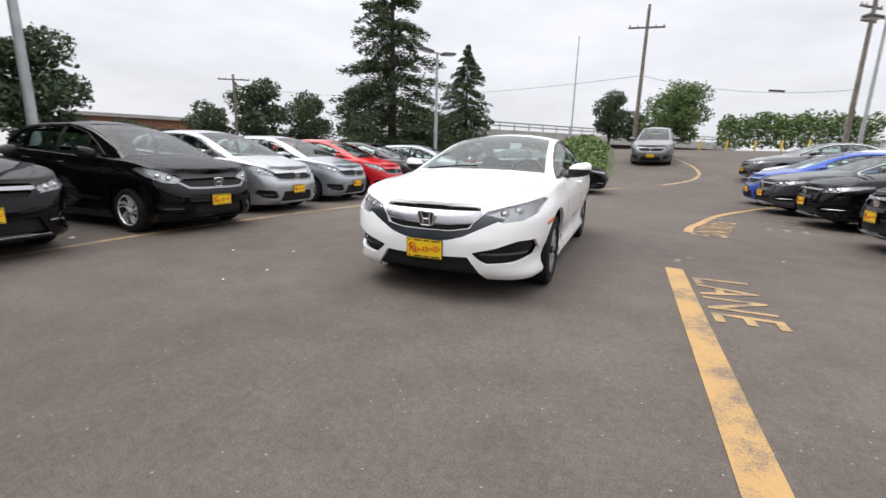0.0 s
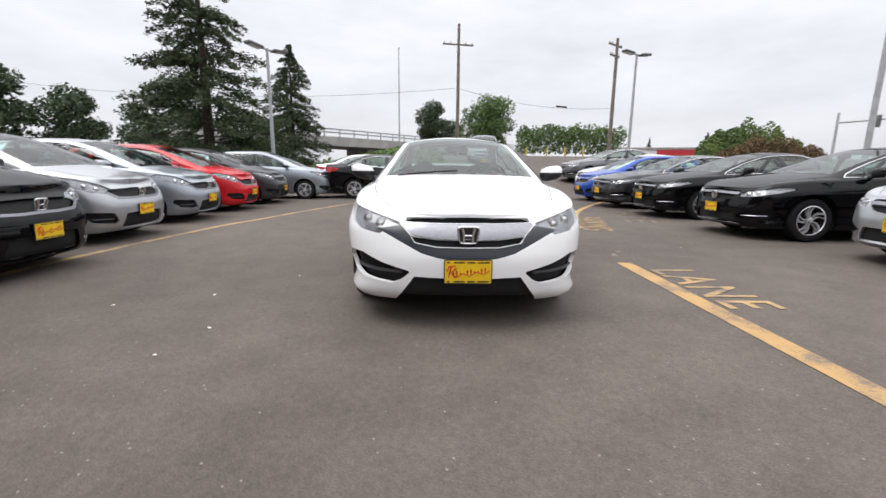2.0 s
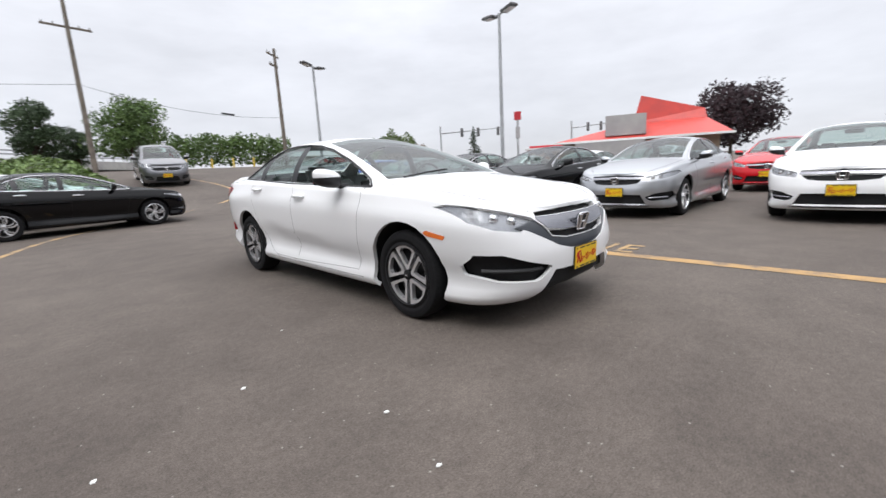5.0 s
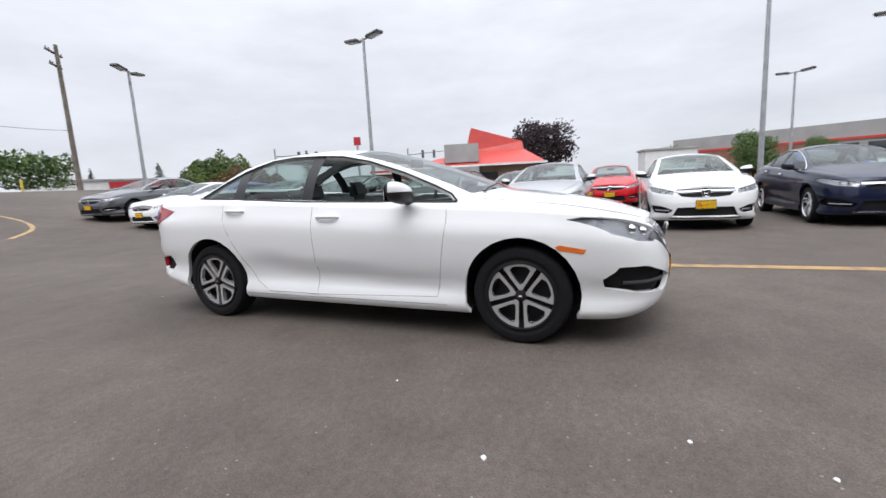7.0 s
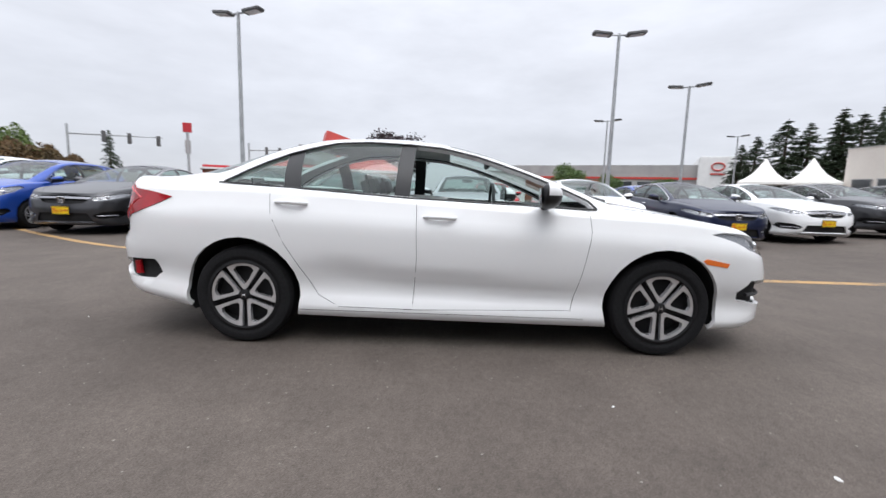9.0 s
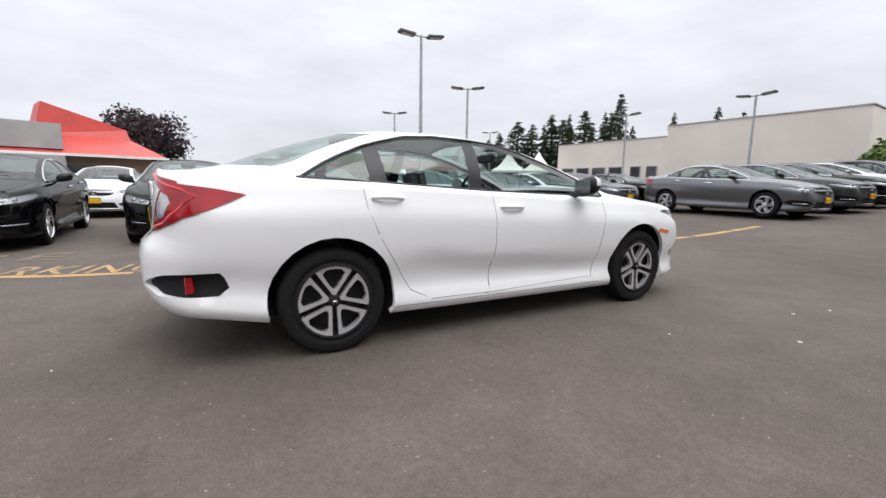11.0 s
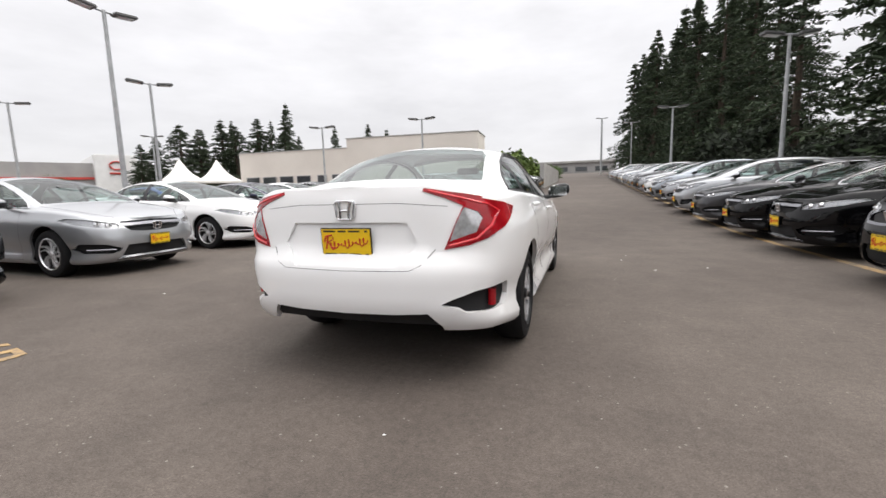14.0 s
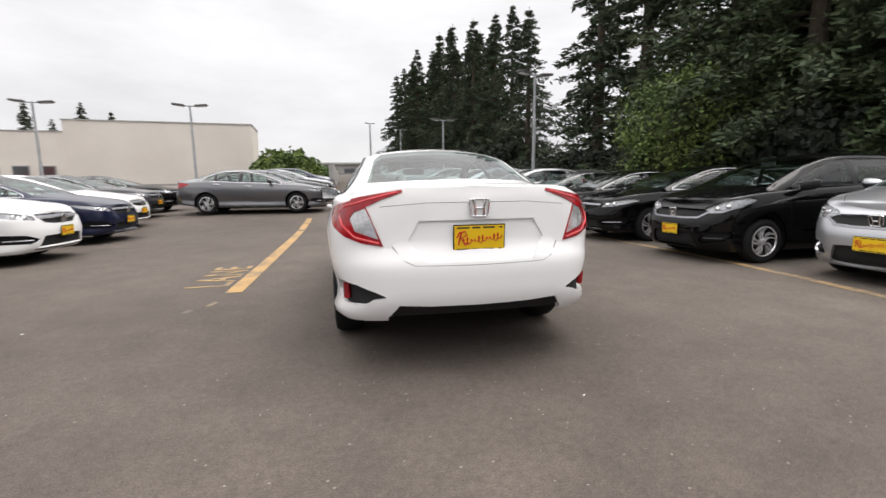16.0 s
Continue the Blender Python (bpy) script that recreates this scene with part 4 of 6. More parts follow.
SEDAN = dict(
    outline=[(0, -2.265), (0.32, -2.245), (0.56, -2.185), (0.72, -2.075), (0.815, -1.92), (0.86, -1.70), (0.885, -1.35), (0.893, -0.8), (0.895, 0.0), (0.897, 0.8), (0.893, 1.35),
             (0.875, 1.72), (0.835, 2.0), (0.76, 2.17), (0.60, 2.29), (0.32, 2.345), (0, 2.36)],
    side=[(0, 0.06), (0.06, 0.022), (0.12, 0.022), (0.17, 0.045), (0.27, 0.05), (0.40, 0.022), (0.58, 0.004), (0.72, 0.0), (0.80, 0.006), (0.88, 0.03), (1, 0.062)],
    front=[(0, 0.10), (0.10, 0.03), (0.3, 0.005), (0.5, 0.0), (0.7, 0.025), (0.85, 0.055), (1, 0.125)],
    rear=[(0, 0.08), (0.08, 0.03), (0.2, 0.0), (0.4, 0.0), (0.48, 0.015), (0.56, 0.065), (0.8, 0.085), (0.93, 0.095), (1, 0.11)],
    shoulder=[(-2.27, 0.735), (-2.1, 0.765), (-1.8, 0.835), (-1.4, 0.882), (-0.9, 0.908), (0, 0.953), (1.0, 1.0), (1.5, 1.012), (1.85, 0.998), (2.05, 0.998), (2.2, 1.03), (2.3, 1.058), (2.36, 1.065)],
    bottom=[(-2.27, 0.19), (-1.9, 0.18), (-0.9, 0.185), (0.9, 0.20), (1.6, 0.22), (2.0, 0.28), (2.36, 0.315)],
    top=[(-2.27, 0.735), (-2.13, 0.775), (-1.9, 0.845), (-1.6, 0.915), (-1.25, 0.975), (-1.08, 0.998), (-0.82, 1.098), (-0.5, 1.222), (-0.2, 1.325), (0.08, 1.386), (0.42, 1.416), (0.8, 1.408), (1.1, 1.372),
         (1.4, 1.295), (1.7, 1.195), (1.92, 1.115), (2.05, 1.09), (2.18, 1.085), (2.26, 1.08), (2.36, 1.07)],
    edge=[(-2.27, 0.735), (-2.1, 0.77), (-1.7, 0.872), (-1.25, 0.94), (-1.06, 0.962), (-0.82, 1.052), (-0.51, 1.165), (-0.20, 1.264), (0.12, 1.327), (0.46, 1.35), (0.8, 1.342), (1.1, 1.295), (1.35, 1.215), (1.6, 1.115),
          (1.8, 1.072), (2.1, 1.068), (2.36, 1.065)],
    wide=[(-2.27, 0.55), (-1.7, 0.64), (-1.2, 0.69), (-1.06, 0.70), (-0.5, 0.63), (-0.08, 0.585), (0.5, 0.565), (1.0, 0.56), (1.4, 0.565), (1.7, 0.60), (2.0, 0.63), (2.36, 0.6)],
    wheel_f=-1.35, wheel_r=1.35, tyre=0.32, arch=0.375, half=0.895, rim=0.222, wheel_style="twin", wheel_in=0.04,
    window_f=[(-0.90, 0.942), (-0.86, 0.985), (-0.74, 1.045), (-0.47, 1.152), (-0.16, 1.254), (0.08, 1.306), (0.26, 1.322), (0.285, 0.985)],
    window_r=[(0.385, 0.988), (0.36, 1.332), (0.58, 1.335), (0.80, 1.322), (0.97, 1.287), (1.01, 1.274), (0.99, 1.022)],
    window_q=[(1.10, 1.035), (1.115, 1.240), (1.25, 1.186), (1.36, 1.130), (1.50, 1.052)],
    pillar=[(0.280, 0.983), (0.255, 1.324), (0.365, 1.331), (0.390, 0.986)],
    pillar_q=[(0.985, 1.020), (1.005, 1.279), (1.125, 1.242), (1.11, 1.032)],
    windshield=[(-0.665, 0.985), (-0.575, 1.20), (-0.535, 1.30), (-0.50, 1.345), (-0.25, 1.372), (0.01, 1.378), (0.01, 1.005), (-0.35, 1.0)],
    rear_glass=[(-0.60, 1.105), (-0.52, 1.30), (-0.46, 1.345), (-0.2, 1.362), (0.01, 1.366), (0.01, 1.125), (-0.35, 1.115)],
    cowl=0.975, deck=1.10, roof=1.416,
    grilles=[[(-0.41, 0.717), (-0.40, 0.741), (-0.2, 0.744), (0.01, 0.745), (0.01, 0.711), (-0.2, 0.711)],
             [(-0.34, 0.592), (-0.37, 0.632), (-0.2, 0.612), (0.01, 0.608), (0.01, 0.565), (-0.2, 0.567)],
             [(-0.47, 0.20), (-0.345, 0.372), (-0.17, 0.365), (0.01, 0.365), (0.01, 0.10), (-0.47, 0.10)]],
    band=[(-0.60, 0.668), (-0.50, 0.690), (-0.44, 0.700), (-0.375, 0.636), (-0.345, 0.588), (-0.2, 0.562), (0.01, 0.560), (0.01, 0.482), (-0.18, 0.492), (-0.30, 0.525), (-0.42, 0.585), (-0.52, 0.635)],
    chrome=[[(-0.425, 0.700), (-0.415, 0.713), (-0.2, 0.706), (0.01, 0.706), (0.01, 0.612), (-0.2, 0.615), (-0.365, 0.638)]],
    headlight=[(-0.825, 0.805), (-0.805, 0.818), (-0.62, 0.765), (-0.45, 0.715), (-0.44, 0.702), (-0.50, 0.675), (-0.58, 0.638), (-0.72, 0.66), (-0.80, 0.71)],
    projectors=[(0.575, 0.698, 0.030), (0.665, 0.722, 0.030)],
    fog=[(-0.800, 0.512), (-0.815, 0.44), (-0.79, 0.375), (-0.70, 0.335), (-0.49, 0.318), (-0.435, 0.345), (-0.375, 0.395), (-0.385, 0.408), (-0.55, 0.452), (-0.70, 0.508)],
    tail_rear=[(-0.92, 0.968), (-0.80, 0.988), (-0.66, 1.022), (-0.435, 1.060), (-0.43, 1.044), (-0.55, 1.004), (-0.635, 0.966), (-0.60, 0.880), (-0.545, 0.742), (-0.66, 0.762), (-0.75, 0.795), (-0.82, 0.845), (-0.86, 0.89), (-0.92, 0.945)],
    crease=((-0.95, 0.38), (0.98, 0.575)),
    tail_side=[(1.80, 0.945), (1.93, 0.972), (2.08, 0.992), (2.22, 1.02), (2.40, 1.05), (2.40, 0.77), (2.20, 0.79), (2.05, 0.838), (1.97, 0.868), (1.88, 0.905)],
    tail_clear=[(-0.638, 0.958), (-0.70, 0.935), (-0.725, 0.90), (-0.70, 0.83), (-0.572, 0.785), (-0.60, 0.870)],
    tail_guide=[(-0.46, 1.046), (-0.62, 1.006), (-0.74, 0.968), (-0.785, 0.93), (-0.765, 0.86), (-0.70, 0.795), (-0.57, 0.762)],
    rear_grille=[(-0.53, 0.20), (-0.53, 0.335), (-0.47, 0.415), (-0.3, 0.405), (0.01, 0.40), (0.01, 0.20)],
    rear_fog=[(-0.815, 0.535), (-0.70, 0.525), (-0.60, 0.492), (-0.545, 0.468), (-0.545, 0.458), (-0.61, 0.445), (-0.66, 0.412), (-0.80, 0.405)],
    rear_reflector=[(-0.765, 0.43), (-0.768, 0.515)],
    plate_recess=[(-0.41, 0.775), (-0.345, 0.885), (0.01, 0.885), (0.01, 0.655), (-0.31, 0.655)],
    marker=[(-1.755, 0.625), (-1.60, 0.655), (-1.575, 0.64), (-1.60, 0.62), (-1.74, 0.60)],
    seams=[[(-0.86, 0.95), (-0.87, 0.80), (-0.82, 0.52), (-0.77, 0.29), (0.30, 0.265)], [(0.235, 0.985), (0.225, 0.6), (0.25, 0.268), (0.72, 0.272), (0.86, 0.34), (1.07, 0.68), (1.15, 0.86), (1.17, 1.02)],
           [(-0.85, 0.24), (0.98, 0.245)]],
    end_seams=[[(0, 0.635), (-0.38, 0.64), (-0.44, 0.67), (-0.50, 0.745)], [(0, 0.985), (-0.3, 0.985), (-0.56, 0.965)]],
    top_seams=[[(-0.44, -2.10), (-0.62, -1.85), (-0.70, -1.45), (-0.72, -1.05)]],
    handles=[(0.085, 0.862), (1.02, 0.928)],
    trims=[([(1.50, 1.05), (1.36, 1.132), (1.25, 1.186), (1.1, 1.248), (0.97, 1.286), (0.8, 1.327), (0.58, 1.340), (0.3, 1.331), (0.08, 1.312), (-0.16, 1.260), (-0.47, 1.158), (-0.74, 1.05), (-0.87, 0.99), (-0.92, 0.94)], 0.008, TRIM, "window_trim"),
           ([(-0.92, 0.938), (-0.4, 0.952), (0.3, 0.978), (1.0, 1.018), (1.2, 1.032), (1.53, 1.045)], 0.007, TRIM, "window_sill_trim")],
    mirror=(-0.56, 1.015, 0.83),
    plate_f=(-2.262, 0.412, 2), plate_r=(2.288, 0.78, -4), badge_f=(-2.235, 0.645, 12), badge_r=(2.285, 0.955, 0),
    cabin_y=-0.22, ks=1.0, seat_z=0.33, lift=0.02,
)

HATCH = dict(
    SEDAN,
    outline=[(0, -2.06), (0.30, -2.045), (0.54, -1.985), (0.68, -1.88), (0.765, -1.73), (0.81, -1.52), (0.838, -1.2), (0.846, -0.6), (0.848, 0.2), (0.848, 1.0), (0.835, 1.5), (0.80, 1.78), (0.70, 1.93), (0.5, 1.985), (0.25, 2.0), (0, 2.0)],
    side=[(0, 0.06), (0.08, 0.03), (0.2, 0.02), (0.35, 0.025), (0.5, 0.01), (0.7, 0.0), (0.85, 0.012), (1, 0.05)],
    front=[(0, 0.10), (0.12, 0.03), (0.35, 0.0), (0.55, 0.005), (0.72, 0.045), (0.86, 0.10), (1, 0.19)],
    rear=[(0, 0.08), (0.1, 0.02), (0.3, 0.0), (0.5, 0.01), (0.6, 0.06), (0.8, 0.07), (1, 0.09)],
    shoulder=[(-2.06, 0.78), (-1.8, 0.85), (-1.4, 0.93), (-0.9, 0.97), (0, 1.01), (1.0, 1.06), (1.6, 1.10), (2.0, 1.11)],
    bottom=[(-2.06, 0.17), (-1.7, 0.16), (-0.9, 0.17), (0.9, 0.18), (1.7, 0.22), (2.0, 0.26)],
    top=[(-2.06, 0.78), (-1.9, 0.85), (-1.7, 0.93), (-1.45, 1.00), (-1.22, 1.045), (-0.9, 1.19), (-0.6, 1.315), (-0.3, 1.425), (0.0, 1.49), (0.4, 1.523), (0.8, 1.522), (1.2, 1.50), (1.6, 1.45), (1.75, 1.41), (1.83, 1.32), (1.88, 1.18), (1.92, 1.11)],
    edge=[(-2.06, 0.78), (-1.8, 0.87), (-1.45, 0.955), (-1.2, 1.0), (-0.9, 1.12), (-0.6, 1.245), (-0.3, 1.355), (0.0, 1.425), (0.4, 1.462), (0.8, 1.462), (1.2, 1.44), (1.55, 1.39), (1.7, 1.35), (1.8, 1.25), (1.9, 1.12)],
    wide=[(-2.06, 0.5), (-1.6, 0.62), (-1.22, 0.67), (-0.6, 0.60), (0, 0.57), (0.5, 0.56), (1.2, 0.56), (1.7, 0.57), (2.0, 0.6)],
    wheel_f=-1.265, wheel_r=1.265, tyre=0.30, arch=0.352, half=0.848, rim=0.20, wheel_style="swirl",
    window_f=[(-0.78, 1.03), (-0.55, 1.17), (-0.32, 1.28), (-0.05, 1.365), (0.20, 1.40), (0.24, 1.05)],
    window_r=[(0.34, 1.055), (0.30, 1.405), (0.75, 1.41), (1.08, 1.395), (1.12, 1.10)],
    window_q=[(1.21, 1.11), (1.20, 1.375), (1.42, 1.34), (1.62, 1.16)],
    pillar=[(0.24, 1.048), (0.20, 1.402), (0.30, 1.407), (0.34, 1.052)],
    windshield=[(-0.65, 1.02), (-0.56, 1.28), (-0.53, 1.38), (-0.49, 1.435), (-0.25, 1.462), (0.01, 1.468), (0.01, 1.045), (-0.35, 1.035)],
    rear_glass=[(-0.55, 1.13), (-0.52, 1.30), (-0.48, 1.36), (-0.2, 1.38), (0.01, 1.385), (0.01, 1.13)],
    cowl=1.01, deck=1.12, roof=1.52,
    grilles=[[(-0.52, 0.70), (-0.46, 0.73), (-0.2, 0.735), (0.01, 0.74), (0.01, 0.625), (-0.2, 0.62), (-0.40, 0.63)],
             [(-0.42, 0.20), (-0.36, 0.40), (-0.17, 0.41), (0.01, 0.41), (0.01, 0.19), (-0.25, 0.19)]],
    chrome=[[(-0.54, 0.685), (-0.52, 0.70), (-0.40, 0.628), (-0.2, 0.618), (0.01, 0.622), (0.01, 0.595), (-0.2, 0.592), (-0.42, 0.602)]],
    headlight=[(-0.80, 0.855), (-0.775, 0.89), (-0.60, 0.82), (-0.46, 0.765), (-0.42, 0.735), (-0.50, 0.672), (-0.68, 0.69), (-0.78, 0.765)],
    projectors=[(0.585, 0.735, 0.035), (0.68, 0.77, 0.03)],
    fog=[(-0.74, 0.44), (-0.75, 0.38), (-0.70, 0.30), (-0.50, 0.27), (-0.46, 0.30), (-0.52, 0.42)],
    tail_rear=[(-0.80, 1.10), (-0.60, 1.10), (-0.58, 0.95), (-0.42, 0.93), (-0.42, 0.87), (-0.80, 0.80)],
    tail_side=[(1.62, 1.10), (2.05, 1.12), (2.05, 0.82), (1.80, 0.88)],
    rear_grille=[(-0.50, 0.30), (-0.44, 0.375), (0.01, 0.355), (0.01, 0.28), (-0.3, 0.28)],
    seams=[[(-0.90, 0.98), (-0.93, 0.80), (-0.87, 0.5), (-0.80, 0.28), (0.2, 0.25)], [(0.20, 1.03), (0.19, 0.6), (0.22, 0.25), (0.66, 0.255), (0.84, 0.40), (1.0, 0.66), (1.14, 0.95), (1.14, 1.08)]],
    end_seams=[[(0, 0.62), (-0.5, 0.63), (-0.57, 0.72), (-0.58, 0.85)]],
    top_seams=[[(-0.45, -1.82), (-0.60, -1.6), (-0.67, -1.28)]],
    handles=[(0.06, 0.90), (0.95, 0.94)],
    trims=[([(1.66, 1.16), (1.45, 1.355), (1.1, 1.412), (0.6, 1.425), (0.1, 1.405), (-0.3, 1.31), (-0.6, 1.16), (-0.82, 1.02)], 0.007, TRIM, "window_trim"),
           ([(-0.82, 1.022), (0.3, 1.043), (1.15, 1.092), (1.66, 1.15)], 0.006, TRIM, "window_sill_trim")],
    mirror=(-0.72, 1.05, 0.80),
    plate_f=(-2.068, 0.44, 2), badge_f=(-2.025, 0.685, 14),
    cabin_y=-0.35, ks=0.94, seat_z=0.42, lift=0.09,
)
for gone in ("band", "marker", "plate_r", "badge_r", "rear_fog", "rear_reflector", "tail_clear", "tail_guide", "plate_recess", "pillar_q"):
    HATCH.pop(gone)

NOTCH = scaled(SEDAN, 1.028, 1.055, 1.035)
NOTCH.update(
    tyre=0.33, arch=0.385, rim=0.22, wheel_style="swirl", half=0.92,
    grilles=[[(-0.46, 0.73), (-0.44, 0.752), (-0.2, 0.76), (0.01, 0.762), (0.01, 0.735), (-0.2, 0.728)],
             [(-0.42, 0.665), (-0.43, 0.685), (-0.2, 0.69), (0.01, 0.692), (0.01, 0.60), (-0.2, 0.60), (-0.36, 0.62)],
             [(-0.52, 0.252), (-0.43, 0.425), (-0.17, 0.43), (0.01, 0.43), (0.01, 0.252), (-0.25, 0.252)]],
    chrome=[[(-0.47, 0.70), (-0.45, 0.727), (-0.2, 0.727), (0.01, 0.734), (0.01, 0.694), (-0.2, 0.692), (-0.43, 0.688)],
            [(-0.56, 0.226), (-0.54, 0.250), (-0.2, 0.250), (0.01, 0.250), (0.01, 0.226), (-0.3, 0.226)]],
    headlight=[(-0.875, 0.79), (-0.85, 0.815), (-0.50, 0.73), (-0.48, 0.70), (-0.50, 0.655), (-0.74, 0.685), (-0.85, 0.73)],
    projectors=[(0.575, 0.70, 0.036), (0.68, 0.72, 0.034)],
    fog=[(-0.835, 0.470), (-0.845, 0.40), (-0.80, 0.335), (-0.60, 0.315), (-0.53, 0.345), (-0.50, 0.385), (-0.66, 0.450)],
    blade_mat=CHROME_SATIN, handle_mat=CHROME,
    tail_rear=[(-0.93, 1.06), (-0.50, 1.06), (-0.48, 0.90), (-0.62, 0.86), (-0.93, 0.86)],
    plate_f=(-2.405, 0.475, 2), badge_f=(-2.37, 0.672, 12),
    trims=[(ln, 0.009, CHROME, nm) for ln, r, m, nm in scaled(SEDAN, 1.028, 1.055, 1.035)["trims"]],
)
for gone in ("band", "marker", "tail_clear", "tail_guide", "rear_fog", "rear_reflector", "plate_recess"):
    NOTCH.pop(gone)


# ---- ground ----
def ground_z(x, y):
    """Level lot; a ramp up to the street in the north, a slow rise along the aisle to the south."""
    z = 0.0
    north = y - 10.0 - max(0.0, 3.0 - x) * 0.25
    if north > 0:
        west = min(1.0, max(0.0, (x + 11.0) / 10.0))
        z += 2.3 * (1 - math.exp(-((north / 13.0) ** 1.5))) * (0.30 + 0.70 * west * west * (3 - 2 * west))
    south = -5.0 - y
    if south > 0:
        side = min(1.0, max(0.0, (14.0 - x) / 9.0))
        side = side * side * (3 - 2 * side)
        z += 0.045 * south * min(1.0, south / 6.0) * (1 if south < 110 else 110 / south) * side
    return z


def grid_sheet(name, xs, ys, mat, dz=0.0):
    bm = bmesh.new()
    vs = [[bm.verts.new((x, y, ground_z(x, y) + dz)) for x in xs] for y in ys]
    for r0, r1 in zip(vs, vs[1:]):
        for k in range(len(xs) - 1):
            bm.faces.new((r0[k], r0[k + 1], r1[k + 1], r1[k]))
    return part(name, bm, mat, angle="all")


def spread(near, step, far, grow):
    out, d = list(np.arange(-near, near + 0.01, step)), step
    v = near
    while v < far:
        d *= grow
        v += d
        out = [-v, *out, v]
    return out


ground = tagged(grid_sheet("ground", spread(60, 1.5, 1500, 1.35), spread(60, 1.5, 1500, 1.35), ASPHALT),
                "brown-grey worn asphalt of a car lot with pale grit", "ground", kind="structure")


def ribbon(bm, pts, wide, dz=0.004, step=0.35):
    """A painted stripe along plan points, laid on the ground."""
    total = sum(math.dist(p, q) for p, q in zip(pts, pts[1:]))
    line = smooth_line(pts, max(3, int(total / step)))
    prev = None
    for i in range(len(line)):
        d = line[min(i + 1, len(line) - 1)] - line[max(i - 1, 0)]
        d = d / np.linalg.norm(d)
        a = (line[i][0] - d[1] * wide / 2, line[i][1] + d[0] * wide / 2)
        b = (line[i][0] + d[1] * wide / 2, line[i][1] - d[0] * wide / 2)
        cur = (bm.verts.new((*a, ground_z(*a) + dz)), bm.verts.new((*b, ground_z(*b) + dz)))
        if prev:
            bm.faces.new((prev[0], prev[1], cur[1], cur[0]))
        prev = cur


def stripe(pts, wide, mat, label):
    bm = bmesh.new()
    ribbon(bm, pts, wide)
    bmesh.ops.recalc_face_normals(bm, faces=bm.faces)
    return tagged(part("road_marking", bm, mat, angle="all"), label, "road marking", kind="structure")


stripe([(1.96, -0.12), (1.96, -2), (1.97, -5), (2.0, -9.5)], 0.17, YELLOW_PAINT, "broad yellow fire lane line on asphalt")
stripe([(2.40, 2.75), (2.50, 3.35), (2.72, 4.0), (3.35, 5.8), (4.5, 7.9), (5.7, 9.8)], 0.13, YELLOW_PAINT, "curved worn yellow line on asphalt")
for fx, fy, fl in ((2.02, 0.25, 0.16), (2.16, 0.5, 0.1)):
    stripe([(fx, fy), (fx + 0.02, fy + fl * 0.5), (fx + 0.03, fy + fl)], 0.06, FADED_PAINT, "rubbed out scrap of yellow road paint")
stripe([(-4.35, -3.0), (-4.4, -0.5), (-4.05, 2.5), (-3.75, 3.6), (-3.2, 5.8), (-2.05, 9.0), (0.2, 11.6), (2.6, 13.2), (3.9, 15.0), (4.2, 18.0), (3.4, 23.0)], 0.12, LETTER_PAINT, "thin curved yellow line along the parked cars")
stripe([(-4.35, -3.0), (-4.2, -8), (-4.0, -18), (-3.9, -36)], 0.12, LETTER_PAINT, "thin yellow line in front of the parked cars")


def road_word(word, x, y, size, stretch, mat, label, turn=0.0):
    """Letters painted on the road, read by someone who looks towards +x; y is where the word begins."""
    cu = bpy.data.curves.new("letters", "FONT")
    cu.body = word
    cu.size = size
    cu.extrude = 0.001
    cu.offset = 0.004
    cu.space_character = 1.12
    ob = new("letters", cu)
    bpy.context.view_layer.update()
    me = bpy.data.meshes.new_from_object(ob.evaluated_get(bpy.context.evaluated_depsgraph_get()))
    bpy.data.objects.remove(ob)
    w = new("road_word", me)
    me.materials.append(mat)
    w.matrix_basis = pose(x, y, 0.0045, 0, 0, turn - 90) @ Matrix.Diagonal((stretch, 1, 1, 1))
    return tagged(w, label, "road marking", kind="structure")


road_word("LANE", 2.10, -0.42, 0.66, 0.78, LETTER_PAINT, "yellow painted word LANE on asphalt")
road_word("PARKING", 2.93, 4.62, 0.72, 0.66, LETTER_PAINT, "worn yellow painted word PARKING on asphalt", -14)
road_word("FIRE", 4.1, 5.75, 0.86, 1.22, FADED_PAINT, "faded yellow painted word FIRE on asphalt", -11)

# ---- the white sedan ----
hero_spec = dict(SEDAN, open_window=("window_f", 0), wiper=[((-0.55, -1.04), (-0.02, -0.99)), ((0.0, -1.05), (0.5, -0.99))])
hero = build_car("white_sedan", hero_spec, PAINTS["white"])
tagged(hero, "clean white four-door sedan with yellow dealer plates, front window open", "car")

# ---- parked cars ----
park_hatch = build_car("hatchback", HATCH, PAINTS["black"])
park_notch = build_car("parked_sedan", NOTCH, PAINTS["black"])
COLOUR_WORDS = {"white": "glossy white", "black": "glossy black", "silver": "silver metallic", "grey": "pale blue-grey metallic", "dark": "dark grey metallic",
                "mid": "steel grey metallic", "red": "bright red", "blue": "bright blue", "navy": "dark navy blue"}


def repaint(car, old, fresh):
    for o in (car, *car.children_recursive):
        for sl in o.material_slots:
            if sl.material == old:
                sl.link = "OBJECT"
                sl.material = fresh


